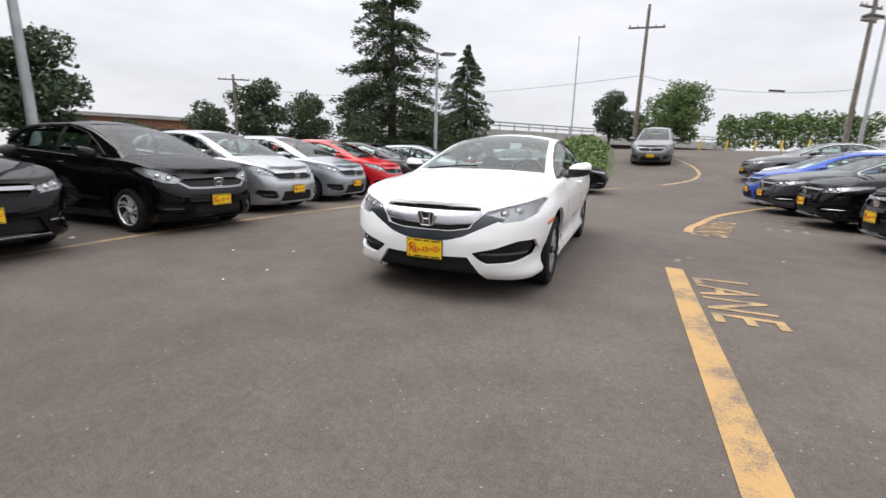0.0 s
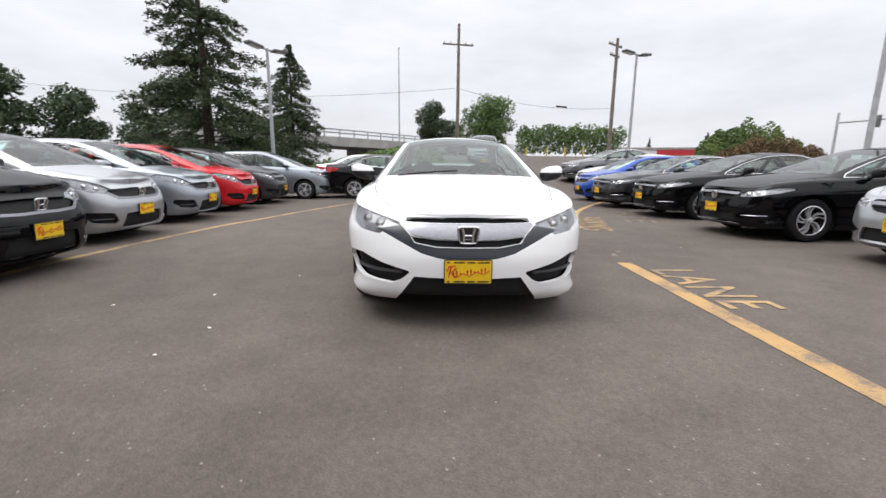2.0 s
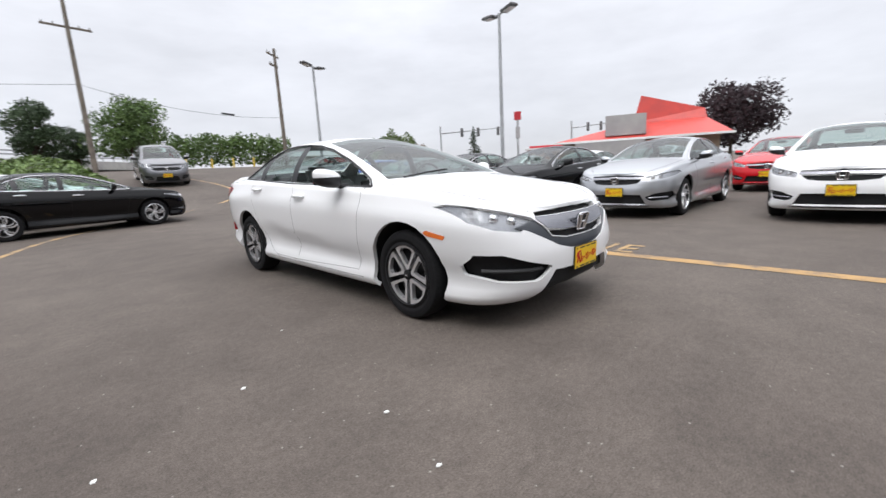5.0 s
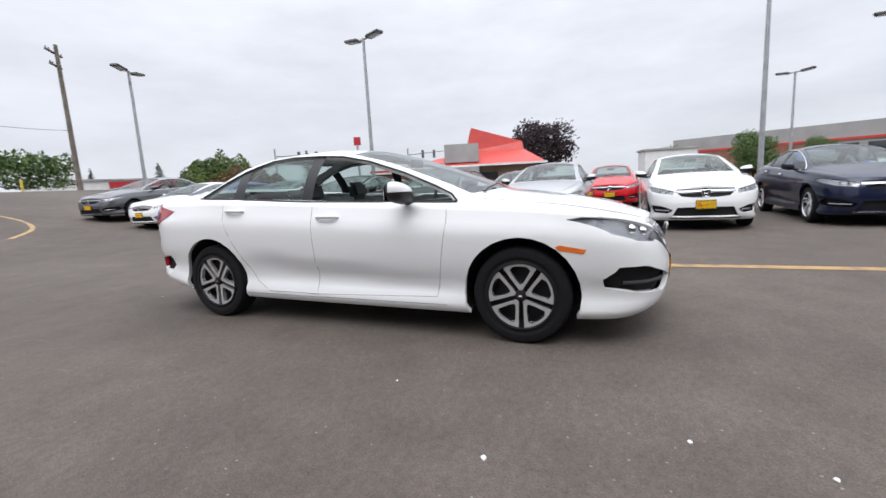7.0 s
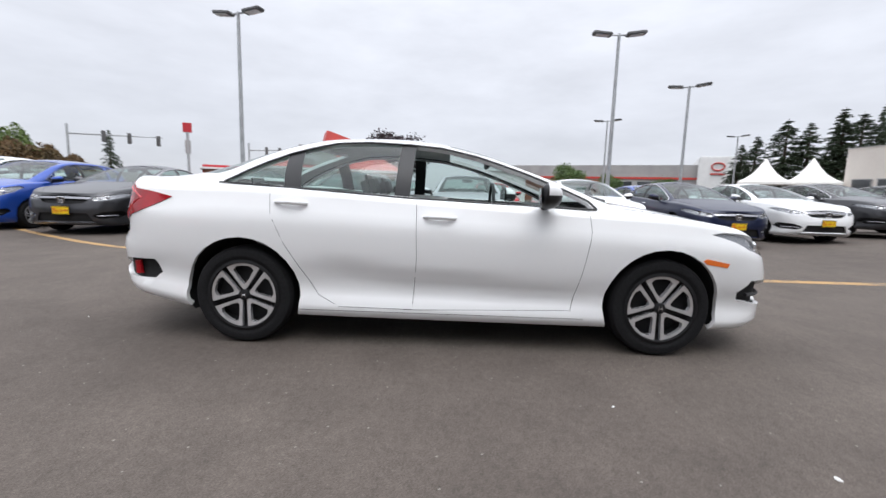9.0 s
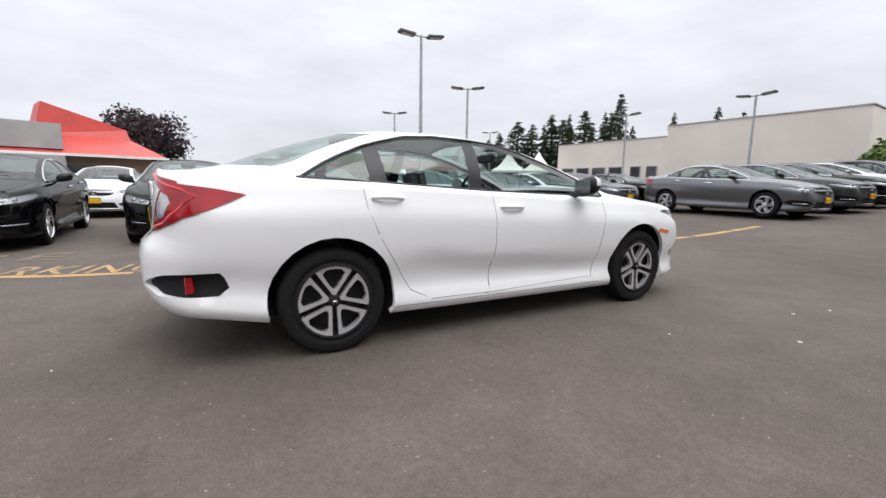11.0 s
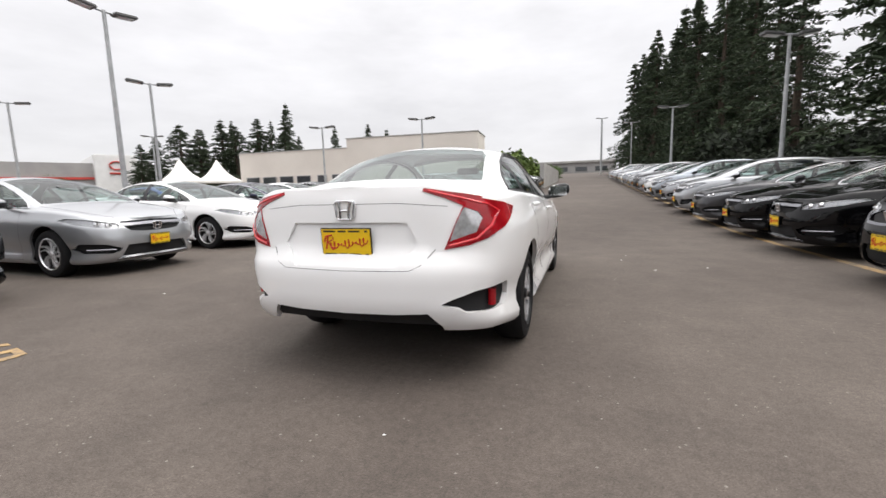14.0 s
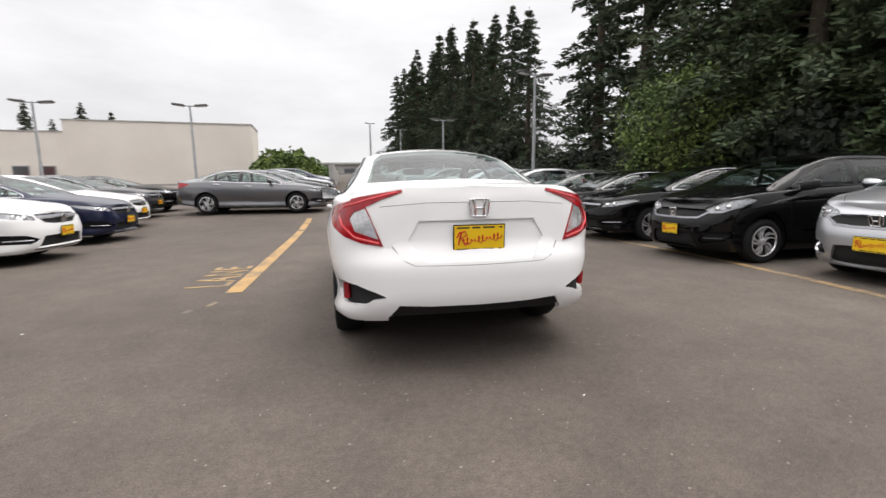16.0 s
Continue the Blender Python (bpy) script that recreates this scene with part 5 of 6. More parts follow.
def park(kind, colour, x, y, turn, note, first=[]):
    """Parks a car with the middle of its front plate at (x, y). turn: 0 faces south, 90 faces east, -90 faces west."""
    src = park_hatch if kind == "hatch" else park_notch
    nose = 2.06 if kind == "hatch" else 2.40
    c, s_ = math.cos(radians(turn)), math.sin(radians(turn))
    cx, cy = x - nose * s_, y + nose * c
    z = ground_z(cx, cy)
    dz = ground_z(x, y) - ground_z(2 * cx - x, 2 * cy - y)
    pitch = math.degrees(math.atan2(dz, 2 * nose))
    m = pose(cx, cy, z, 0, 0, turn) @ pose(0, 0, 0, -pitch, 0, 0)
    if kind not in first:
        first.append(kind)
        car = src
        car.matrix_basis = m
    else:
        car = copy_thing(src, m)
    repaint(car, PAINTS["black"], PAINTS[colour])
    body = "hatchback" if kind == "hatch" else "sedan"
    tagged(car, f"{COLOUR_WORDS[colour]} {body} parked {note}", "car", "parked cars in the lot")
    return car


park("hatch", "black", -3.90, -0.83, 90, "before dark trees")
park("hatch", "silver", -4.42, 1.35, 90, "before dark trees")
park("hatch", "grey", -4.62, 3.6, 92, "before dark trees")
park("hatch", "red", -4.65, 5.65, 93, "before dark trees")
park("hatch", "dark", -4.6, 7.7, 94, "before dark trees")
park("hatch", "grey", -3.75, 9.9, 96, "at the end of its row")
park("notch", "black", -3.90, -3.33, 90, "along the yellow line")
park("notch", "black", -3.85, -5.6, 90, "along the yellow line")
park("notch", "dark", -3.75, -7.9, 90, "along the yellow line")
for k in range(17):
    rk = random.Random(k)
    park("notch" if rk.random() < 0.7 else "hatch", ["silver", "silver", "grey", "white", "silver", "dark"][k % 6], -3.7 + 0.02 * k, -10.2 - 2.35 * k, 90 + rk.uniform(-2, 2), "in the long aisle row")
park("notch", "white", 5.17, -3.31, -90, "in the facing row")
park("notch", "silver", 4.81, -0.37, -90, "in the facing row")
park("notch", "black", 4.44, 2.27, -90, "in the facing row")
park("notch", "black", 4.48, 5.0, -88, "in the facing row")
park("notch", "dark", 4.35, 7.3, -86, "in the facing row")
park("hatch", "blue", 4.55, 9.6, -86, "in the facing row")
park("notch", "white", 5.4, 12.2, -86, "in the facing row")
park("notch", "mid", 5.4, 14.8, -84, "in the facing row")
park("notch", "navy", 5.45, -6.0, -90, "in the facing row")
park("notch", "white", 6.2, -8.5, -90, "in the facing row")
park("notch", "dark", 6.75, -11.0, -90, "in the facing row")
park("notch", "black", 6.95, -13.5, -90, "in the facing row")
# two cars across the rows' ends
park("notch", "black", 0.75, 10.75, 97, "crosswise below the ivy bank")
park("notch", "mid", 1.5, -11.6, -92, "crosswise in the aisle")


# ---- lamps and poles ----
def lamp_post(x, y, top, turn, base=None, heads=2, thick=0.085):
    """A parking-lot lamp: concrete foot, tapered pole, arm and flat box heads."""
    z = ground_z(x, y) if base is None else base
    lp = empty("street_lamp", pose(x, y, z, 0, 0, turn))
    h = top - z
    part("foot", tubed([(0, 0, -0.1), (0, 0, 0.55), (0, 0, 0.6)], [0.26, 0.26, 0.2], 16), CONCRETE, lp)
    part("pole", tubed([(0, 0, 0.6), (0, 0, h * 0.5), (0, 0, h)], [thick, thick * 0.85, thick * 0.65], 12), STEEL_POLE, lp)
    part("arm", tubed([(-0.45 if heads > 1 else 0, 0, h - 0.03), (0, 0, h - 0.05), (0.45, 0, h - 0.03)], 0.035, 8), STEEL_POLE, lp)
    for sx in ((-1, 1) if heads > 1 else (1,)):
        m = pose(sx * 0.62, 0, h + 0.0, 0, -sx * 6, 0)
        hd = part("lamp_head", boxed(-0.36, 0.36, -0.19, 0.19, -0.05, 0.06, bevel=0.035, m=m), LAMP_HEAD, lp, "flat dark lamp head")
        part("lens", boxed(-0.24, 0.24, -0.14, 0.14, -0.062, -0.052, m=m), WHITE_PAINT, hd, "pale lens", smooth=False)
    return tagged(lp, "tall grey steel lamp post with flat dark heads", "street lamp", "lamp posts of the car lot")


for lx, ly, lz, lt in ((12.25, 7.65, 7.05, 75), (13.55, -6.12, 7.1, 85), (19.2, -11.9, 6.7, 60), (10.0, -24.9, 6.2, 5), (-8.0, -15.0, 6.3, 15), (10.4, 19.3, 7.1, 25), (-7.2, 13.9, 5.75, 60),
                       (-8.6, -0.75, 6.8, 40), (-6.6, -29.0, 6.3, 10), (-6.2, -54.0, 8.8, 10), (29.8, -11.6, 6.7, 60), (40, -28, 7.3, 40), (17.5, -23.8, 6.0, 10)):
    lamp_post(lx, ly, lz, lt)
lamp_post(-3.4, -78.0, 13.0, 20, thick=0.2)


def utility_pole(x, y, top, bars, turn, label):
    z = ground_z(x, y)
    up = empty("utility_pole", pose(x, y, z, 0, 0, turn))
    h = top - z
    part("pole", tubed([(0, 0, -0.2), (0, 0, h)], [0.17, 0.11], 12), WOOD_POLE, up)
    for bz, bw in bars:
        cr = part("crossbar", boxed(-bw, bw, 0.10, 0.21, h - bz - 0.06, h - bz + 0.06, bevel=0.01), WOOD_POLE, up)
        for k in (-0.92, -0.5, 0.5, 0.92):
            part("insulator", tubed([(k * bw, 0.155, h - bz + 0.06), (k * bw, 0.155, h - bz + 0.2)], [0.045, 0.03], 8), LAMP_HEAD, cr)
    return tagged(up, label, "utility pole")


utility_pole(1.5, 33.0, 12.6, [(1.55, 1.3)], 10, "weathered wooden utility pole with one crossbar")
utility_pole(14.3, 32.0, 11.4, [(0.5, 1.0), (1.3, 0.7)], 40, "weathered wooden utility pole with two crossbars")
utility_pole(-38, 30, 9.0, [(0.5, 1.6)], 30, "distant wooden utility pole with a wide crossbar")
flag = empty("flagpole", pose(-3.6, 34.6, ground_z(-3.6, 34.6)))
part("pole", tubed([(0, 0, 0), (0, 0, 9.2)], [0.08, 0.04], 10), STEEL_POLE, flag)
part("finial", tubed([(0, 0, 9.2), (0, 0, 9.32)], [0.07, 0.05], 8), STEEL_POLE, flag)
tagged(flag, "slim pale metal mast", "mast")


def cable(a, b, sag, label, rad=0.013):
    pts = [(a[0] + (b[0] - a[0]) * t, a[1] + (b[1] - a[1]) * t, a[2] + (b[2] - a[2]) * t - 4 * sag * t * (1 - t)) for t in np.linspace(0, 1, 25)]
    return tagged(part("overhead_cable", tubed(pts, rad, 5), TRIM), label, "cable")


cable((1.5, 33, 7.6), (14.3, 32, 6.0), 0.6, "thin black overhead cable between poles")
cable((-40, 38, 8.5), (1.5, 33, 7.6), 1.0, "thin black overhead cable over the bank")
splice = part("cable_splice", tubed([(9.7, 32.4, 6.16), (10.6, 32.3, 6.07)], 0.07, 8), TRIM)
tagged(splice, "black splice sleeve hanging on an overhead cable", "cable fitting")

# ---- ramp, bank, bollards ----
boll0 = None
for bx, by in ((9.5, 42.9), (11.6, 42.3), (13.4, 41.7), (15.2, 41.2), (7.4, 43.3)):
    if boll0 is None:
        boll0 = empty("bollard", pose(bx, by, ground_z(bx, by)))
        part("post", tubed([(0, 0, -0.1), (0, 0, 0.95), (0, 0, 1.0)], [0.085, 0.085, 0.05], 14), YELLOW_POST, boll0)
        tagged(boll0, "yellow painted steel bollard at the ramp's top", "bollard", "bollards at the ramp")
    else:
        copy_thing(boll0, pose(bx, by, ground_z(bx, by)))


def scatter(count, seed, where):
    rng = np.random.default_rng(seed)
    out = []
    while len(out) < count:
        p = where(rng)
        if p is not None:
            out.append(p)
    return np.array(out)


def leaf_mesh(name, centres, size, mat, parent=None, seed=1, slim=0.6, up=0.0):
    """Many small four-cornered leaves, each turned its own way, as one mesh."""
    rng = np.random.default_rng(seed)
    n = len(centres)
    a = rng.normal(size=(n, 3))
    a[:, 2] *= 1 - up
    a /= np.linalg.norm(a, axis=1)[:, None]
    b = np.cross(a, rng.normal(size=(n, 3)))
    b /= np.linalg.norm(b, axis=1)[:, None]
    s = size * rng.uniform(0.6, 1.4, n)[:, None]
    c = np.asarray(centres)
    quad = np.stack([c - a * s, c + b * s * slim, c + a * s, c - b * s * slim], 1).reshape(-1, 3)
    faces = np.arange(4 * n).reshape(-1, 4)
    me = bpy.data.meshes.new(name)
    me.from_pydata(quad.tolist(), [], faces.tolist())
    me.materials.append(mat)
    ob = new(name, me)
    if parent:
        ob.parent = parent
    return ob


def bank_z(x, y):
    """Ivy bank beside the ramp."""
    up = min(1.0, max(0.0, (y - 13.2) / 5.5))
    side = min(1.0, max(0.0, (0.9 - 0.04 * (y - 14) - x) / 1.6))
    return ground_z(x, y) + 0.85 * up * side * (0.3 + 0.7 * min(1.0, max(0.0, (x + 9.0) / 8.0))) - 0.03 - (0.1 if side <= 0 else 0)


bm = bmesh.new()
bx_list, by_list = np.linspace(-14, 3.4, 40), np.linspace(13.0, 34, 40)
vs = [[bm.verts.new((x, y, bank_z(x, y))) for x in bx_list] for y in by_list]
for r0, r1 in zip(vs, vs[1:]):
    for k in range(len(bx_list) - 1):
        bm.faces.new((r0[k], r0[k + 1], r1[k + 1], r1[k]))
tagged(part("bank", bm, SOIL, angle="all"), "earth bank under ivy beside the ramp", "bank", kind="structure")
ivy_at = scatter(24000, 5, lambda r: (lambda x, y, q: (x, y, bank_z(x, y) + 0.05 + 0.38 * q * (0.5 + noise.noise((x * 0.9, y * 0.9, 3)))) if x < 0.5 - 0.04 * (y - 14) else None)(r.uniform(-14, 3.2), r.uniform(13.3, 30) if r.random() < 0.7 else r.uniform(13.3, 19), r.random()))
tagged(leaf_mesh("ivy", ivy_at, 0.085, IVY, seed=6), "green ivy covering the bank beside the ramp", "ivy", kind="stuff")

# overpass behind the bank
ov = empty("overpass", pose(-13.8, 45.8, 1.25, 0, 0, 50))
part("deck_beam", boxed(-14, 42, -4, 4, 1.9, 2.9, bevel=0.05), CONCRETE, ov, "grey concrete deck")
for rz in (3.25, 3.6):
    part("rail", boxed(-14, 42, -3.95, -3.85, rz, rz + 0.14), STEEL_POLE, ov, smooth=False)
for k in range(29):
    part("rail_post", boxed(-14 + 2 * k - 0.05, -14 + 2 * k + 0.05, -3.92, -3.82, 2.9, 3.75), STEEL_POLE, ov, smooth=False)
for k in (-10, 6, 22, 38):
    part("pier", boxed(k - 0.5, k + 0.5, -2, 2, -2.5, 1.9), CONCRETE, ov)
tagged(ov, "pale concrete overpass with a metal railing", "bridge")


# ---- trees ----
def conifer(name, h, r, seed, mat, label, density=1.0, low=0.06, leaf=0.14):
    rng = np.random.default_rng(seed)
    tr = empty(name)
    part("trunk", tubed([(0, 0, -0.3), (0.03 * h * 0.1, 0, h * 0.5), (0, 0, h)], [0.02 * h + 0.05, 0.012 * h, 0.01], 9), BARK, tr)
    pts, limbs = [], bmesh.new()
    z = h * low
    while z < h * 0.985:
        t = z / h
        reach = r * (1 - t) ** 0.75 * (0.55 + 0.45 * min(1, t / 0.12 + 0.4))
        for k in range(int(rng.integers(4, 8))):
            a = rng.uniform(0, 2 * math.pi)
            ln = max(0.15, reach * rng.uniform(0.55, 1.15))
            drop = ln * rng.uniform(0.10, 0.38)
            tip = (ln * math.cos(a), ln * math.sin(a), z - drop + 0.1)
            if ln > 0.8 and rng.random() < 0.5:
                tube(limbs, [(0, 0, z), (tip[0] * 0.5, tip[1] * 0.5, z + 0.02), tip], [0.03, 0.02, 0.006], 4, caps=False)
            m = int((5 + ln * 9) * density)
            q = rng.uniform(0.12, 1.0, m) ** 0.7
            wob = rng.normal(size=(m, 3)) * np.array([0.10, 0.10, 0.09]) * (0.5 + ln * 0.45) * (1.1 - 0.6 * q)[:, None]
            pts.append(np.stack([tip[0] * q, tip[1] * q, z - drop * q * q + 0.1 * q], 1) + wob)
        z += h * rng.uniform(0.014, 0.026)
    part("branchwork", limbs, BARK, tr)
    leaf_mesh("crown", np.concatenate(pts), leaf * (h / 13) ** 0.5, mat, tr, seed, slim=0.32, up=0.55)
    return tagged(tr, label, "tree")


def broadleaf(name, h, w, seed, mat, label, count=5000, leaf=0.16, clear=0.22, blobs=14):
    rng = np.random.default_rng(seed)
    tr = empty(name)
    part("trunk", tubed([(0, 0, -0.3), (0.05, 0.02, h * clear), (0.0, 0.05, h * 0.62)], [0.03 * h, 0.022 * h, 0.006 * h], 9), BARK, tr)
    limbs = bmesh.new()
    pts = []
    for k in range(blobs):
        a = 2 * math.pi * k / blobs * 2.4
        zc = h * (clear + 0.12 + (0.80 - clear) * ((k + 0.5) / blobs))
        env = math.sin(math.pi * min(1, max(0.05, (zc / h - clear * 0.7) / (1.04 - clear * 0.7)))) ** 0.6
        rad = w * 0.5 * env * rng.uniform(0.35, 0.72)
        c = np.array([rad * math.cos(a), rad * math.sin(a), zc])
        tube(limbs, [(0, 0, h * clear), tuple(c * np.array([0.5, 0.5, 1]) * np.array([1, 1, 0.85])), tuple(c)], [0.012 * h, 0.007 * h, 0.003 * h], 5, caps=False)
        size = w * rng.uniform(0.16, 0.27)
        d = rng.normal(size=(count // blobs, 3))
        d /= np.linalg.norm(d, axis=1)[:, None]
        rr = rng.uniform(0.45, 1.05, len(d))[:, None] ** 0.6
        lump = 1 + 0.25 * np.sin(d[:, :1] * 6 + k) * np.cos(d[:, 1:2] * 7 + 2 * k)
        pts.append(c + d * rr * lump * size * np.array([1, 1, 0.8]))
    part("branchwork", limbs, BARK, tr)
    leaf_mesh("crown", np.concatenate(pts), leaf, mat, tr, seed)
    return tagged(tr, label, "tree")


def plant(src, x, y, scale, turn=0.0, tall=1.0, z=None):
    m = pose(x, y, ground_z(x, y) if z is None else z, 0, 0, turn) @ Matrix.Diagonal((scale, scale, scale * tall, 1))
    return m


fir_a = conifer("fir_tree", 15, 3.4, 11, FIR, "tall dark green fir with drooping branches", 2.7)
fir_b = conifer("fir_tree", 15, 2.8, 12, FIR, "tall dark green fir with drooping branches", 2.7)
fir_c = conifer("fir_tree", 15, 3.9, 13, FIR, "broad dark green fir with drooping branches", 2.6)
firs = [fir_a, fir_b, fir_c]
for f in firs:
    f["group"] = "firs along the car lot"
spots = []
rk = random.Random(4)
for yy, size in ((-13.2, 1.2), (-17.4, 1.15), (-26.0, 0.86), (-29.6, 0.95), (-33.4, 1.0), (-37.5, 1.05), (-42, 1.1), (-46, 1.15), (-50, 1.2), (-54.5, 1.15), (-58, 1.2), (-62, 1.15), (-66, 1.2), (-70, 1.2), (-75, 1.2)):
    inset = 0.07 * max(0, -26 - yy)
    spots.append((-12.2 + rk.uniform(-0.8, 0.8) + inset, yy, size))
    if yy < -34:
        spots.append((-16.0 + rk.uniform(-1.5, 1.5) + inset, yy - 1.5, size))

spots += [(75 + 5 * k, -85 - 3.5 * k * (k % 2), 0.9 + 0.12 * ((k * 7) % 5)) for k in range(-4, 5)] + [(40 + 5 * k, -92, 1.0 + 0.1 * (k % 3)) for k in range(0, 4)]
spots += [(46, 70, 0.5), (55, 66, 0.55), (38, 74, 0.45), (62, 52, 0.6)]
for k, (sx, sy, sc) in enumerate(spots):
    m = plant(None, sx, sy, sc, k * 77.0, z=ground_z(sx, sy) if abs(sx) < 30 else 0)
    if k < 3:
        firs[k].matrix_basis = m
    else:
        fsrc = firs[k % 3]
        c = copy_thing(fsrc, m @ Matrix.Diagonal((1 / fsrc.scale[0], 1 / fsrc.scale[1], 1 / fsrc.scale[2], 1)))

maple = broadleaf("maple_tree", 5.2, 4.6, 21, LEAF_BRIGHT, "young maple with bright green leaves before dark firs", 9000, 0.06)
maple.matrix_basis = plant(None, -9.4, -7.2, 0.85)
# firs behind the white tents
for k, (tx, ty, ts) in enumerate(((60.5, -42.0, 0.66), (56.8, -41.5, 0.72), (55.0, -44.0, 0.86), (52.6, -45.0, 0.80), (50.8, -47.5, 0.92), (48.8, -48.0, 0.85), (47.6, -51.5, 0.95), (44.2, -53.5, 0.92), (58.6, -40.4, 0.45), (53.6, -42.8, 0.50), (50.2, -45.2, 0.52))):
    fsrc = firs[k % 3]
    copy_thing(fsrc, plant(None, tx, ty, ts, 61.0 * k, z=0) @ Matrix.Diagonal((1.6 / fsrc.scale[0], 1.6 / fsrc.scale[1], 0.92 / fsrc.scale[2], 1)))
lone_a = conifer("cedar_tree", 13, 4.4, 41, CEDAR, "broad dense green cedar behind the parked cars", 9.0, 0.03, 0.095)
lone_a.matrix_basis = plant(None, -12.5, 19.0, 1.08)
for cx, cy, cs, ct in ((-13.8, -3.4, 0.95, 40), (-15.4, -6.4, 1.25, 130), (-12.4, -5.6, 1.1, 300), (-12.8, -8.8, 1.15, 15), (-16.4, -10.2, 1.2, 75)):
    copy_thing(lone_a, plant(None, cx, cy, cs, ct))
lone_b = conifer("cedar_tree", 9.3, 3.8, 42, CEDAR, "dense green cedar behind the parked cars", 8.0, 0.03, 0.105)
lone_b.matrix_basis = plant(None, -10.6, 27.0, 0.95)
round_tree = broadleaf("round_tree", 7.0, 7.0, 22, LEAF, "round green broadleaf tree at the street", 14000, 0.12, clear=0.10, blobs=18)
round_tree.matrix_basis = plant(None, 4.5, 36.5, 0.75)
dark_tree = broadleaf("dark_tree", 6.5, 4.6, 23, LEAF_DARK, "dark green broadleaf tree at the street", 9000, 0.11, clear=0.15)
dark_tree.matrix_basis = plant(None, -0.8, 41, 0.84)
copy_thing(dark_tree, plant(None, 1.6, 42, 0.66, 60))
for k, (tx, ty, ts) in enumerate([(-38, 33, 1.75), (-34, 36.5, 1.55), (-42, 30, 1.25), (-30, 41, 1.35), (-27, 44, 1.45), (-24, 46, 1.0), (-21, 47.5, 1.05), (-26, 7, 1.3), (-28.5, 3, 1.5), (-30, -1, 1.5), (-46, 25, 0.8), (-40, 20, 0.75), (-17, 40, 0.8), (-25, -4, 1.4)]):
    copy_thing(dark_tree, plant(None, tx, ty, ts, 50 * k, z=-0.5))
for k, (tx, ty, ts) in enumerate([(48, -14, 0.85), (60, -8, 0.8), (30, -50, 0.9), (4, -60, 0.8), (70, -36, 0.9), (62, -24, 0.8), (82, -22, 1.0)]):
    copy_thing(round_tree, plant(None, tx, ty, ts, 70 * k, z=0))
plum = broadleaf("plum_tree", 6.0, 7.5, 24, LEAF_PURPLE, "dark purple-leaved tree behind the red roof", 9000, 0.14)
plum.matrix_basis = plant(None, 52, 7.6, 1.2, z=0.5)


def hedge(name, x0, x1, y0, y1, z0, h, seed, mat, label, count, leaf=0.15, dome=False):
    def where(r):
        u, v, w = r.uniform(-1, 1), r.uniform(-1, 1), r.uniform(0, 1)
        lim = 1.0
        if dome:
            lim = max(0.0, 1 - u * u - v * v * 0.8) ** 0.5
        lim *= 0.78 + 0.35 * noise.noise((u * 4 + seed, v * 4, 0.3))
        x, y = (x0 + x1) / 2 + u * (x1 - x0) / 2, (y0 + y1) / 2 + v * (y1 - y0) / 2
        return (x, y, z0 + h * lim * (1 - 0.75 * w * w)) if lim > 0.03 else None
    return tagged(leaf_mesh(name, scatter(count, seed, where), leaf, mat, seed=seed), label, "hedge", kind="stuff")


hedge("hedge", 9.5, 22, 46, 50, 2.0, 4.2, 31, LEAF, "green hedge along the street", 9000, 0.14)
hedge("mound_hedge", 22, 31, 29, 36, 1.0, 4.3, 32, LEAF_BRIGHT, "green shrub mound", 20000, 0.10, dome=True)
hedge("rusty_shrub", 21.0, 30.5, 26.0, 31.5, 0.6, 3.2, 33, LEAF_RUST, "rusty brown shrub before the green mound", 16000, 0.10, dome=True)
# both understory hedges carry the tree shade in their leaf colour
hedge("understory", -14.5, -9.7, -26, -3.5, 0.0, 3.2, 34, SHADED_LEAF, "shrubs under the firs, shade painted into their dark leaf colour", 30000, 0.10)
hedge("far_understory", -14.5, -9.7, -72, -26, 1.0, 4.2, 37, SHADED_LEAF, "shrubs under the farther firs, shade painted into their dark leaf colour", 14000, 0.2)
hedge("laurel_hedge", 2.8, 10.0, -41, -35, 1.5, 3.8, 35, LEAF_BRIGHT, "bright green shrub beside the cream building", 4500, 0.2, dome=True)
hedge("far_shrubs", 38, 52, 16, 22, 0.5, 2.2, 36, LEAF_BRIGHT, "green shrubs beside the red-roofed restaurant", 2000, 0.18, dome=True)

# fence behind the long row
fence = empty("fence", pose(-9.0, 0, 0))
for k in range(38):
    fy = 10 - 2.4 * k
    part("fence_post", tubed([(0, fy, ground_z(-9, fy) - 0.1), (0, fy, ground_z(-9, fy) + 1.45)], 0.035, 6), LAMP_HEAD, fence)
for rz in (0.15, 0.55, 0.95, 1.4):
    part("fence_rail", tubed([(0, 10 - 2.4 * k, ground_z(-9, 10 - 2.4 * k) + rz) for k in range(38)], 0.018, 5), LAMP_HEAD, fence)
tagged(fence, "dark metal fence behind the parked cars", "fence")


# ---- buildings ----
def windowed(parent, x0, x1, y, z0, z1, face=1):
    """A window in a wall that faces +y or -y: frame, sill and dark pane."""
    w = part("window", boxed(x0 - 0.08, x1 + 0.08, y - 0.03, y + 0.09 * face, z0 - 0.08, z1 + 0.08) if face > 0 else boxed(x0, x1, y - 0.09, y + 0.03, z0, z1), GREY_WALL, parent, smooth=False)
    part("pane", boxed(x0, x1, y + 0.06 * face, y + 0.105 * face, z0, z1), DARK_WINDOW, w, smooth=False)
    return w


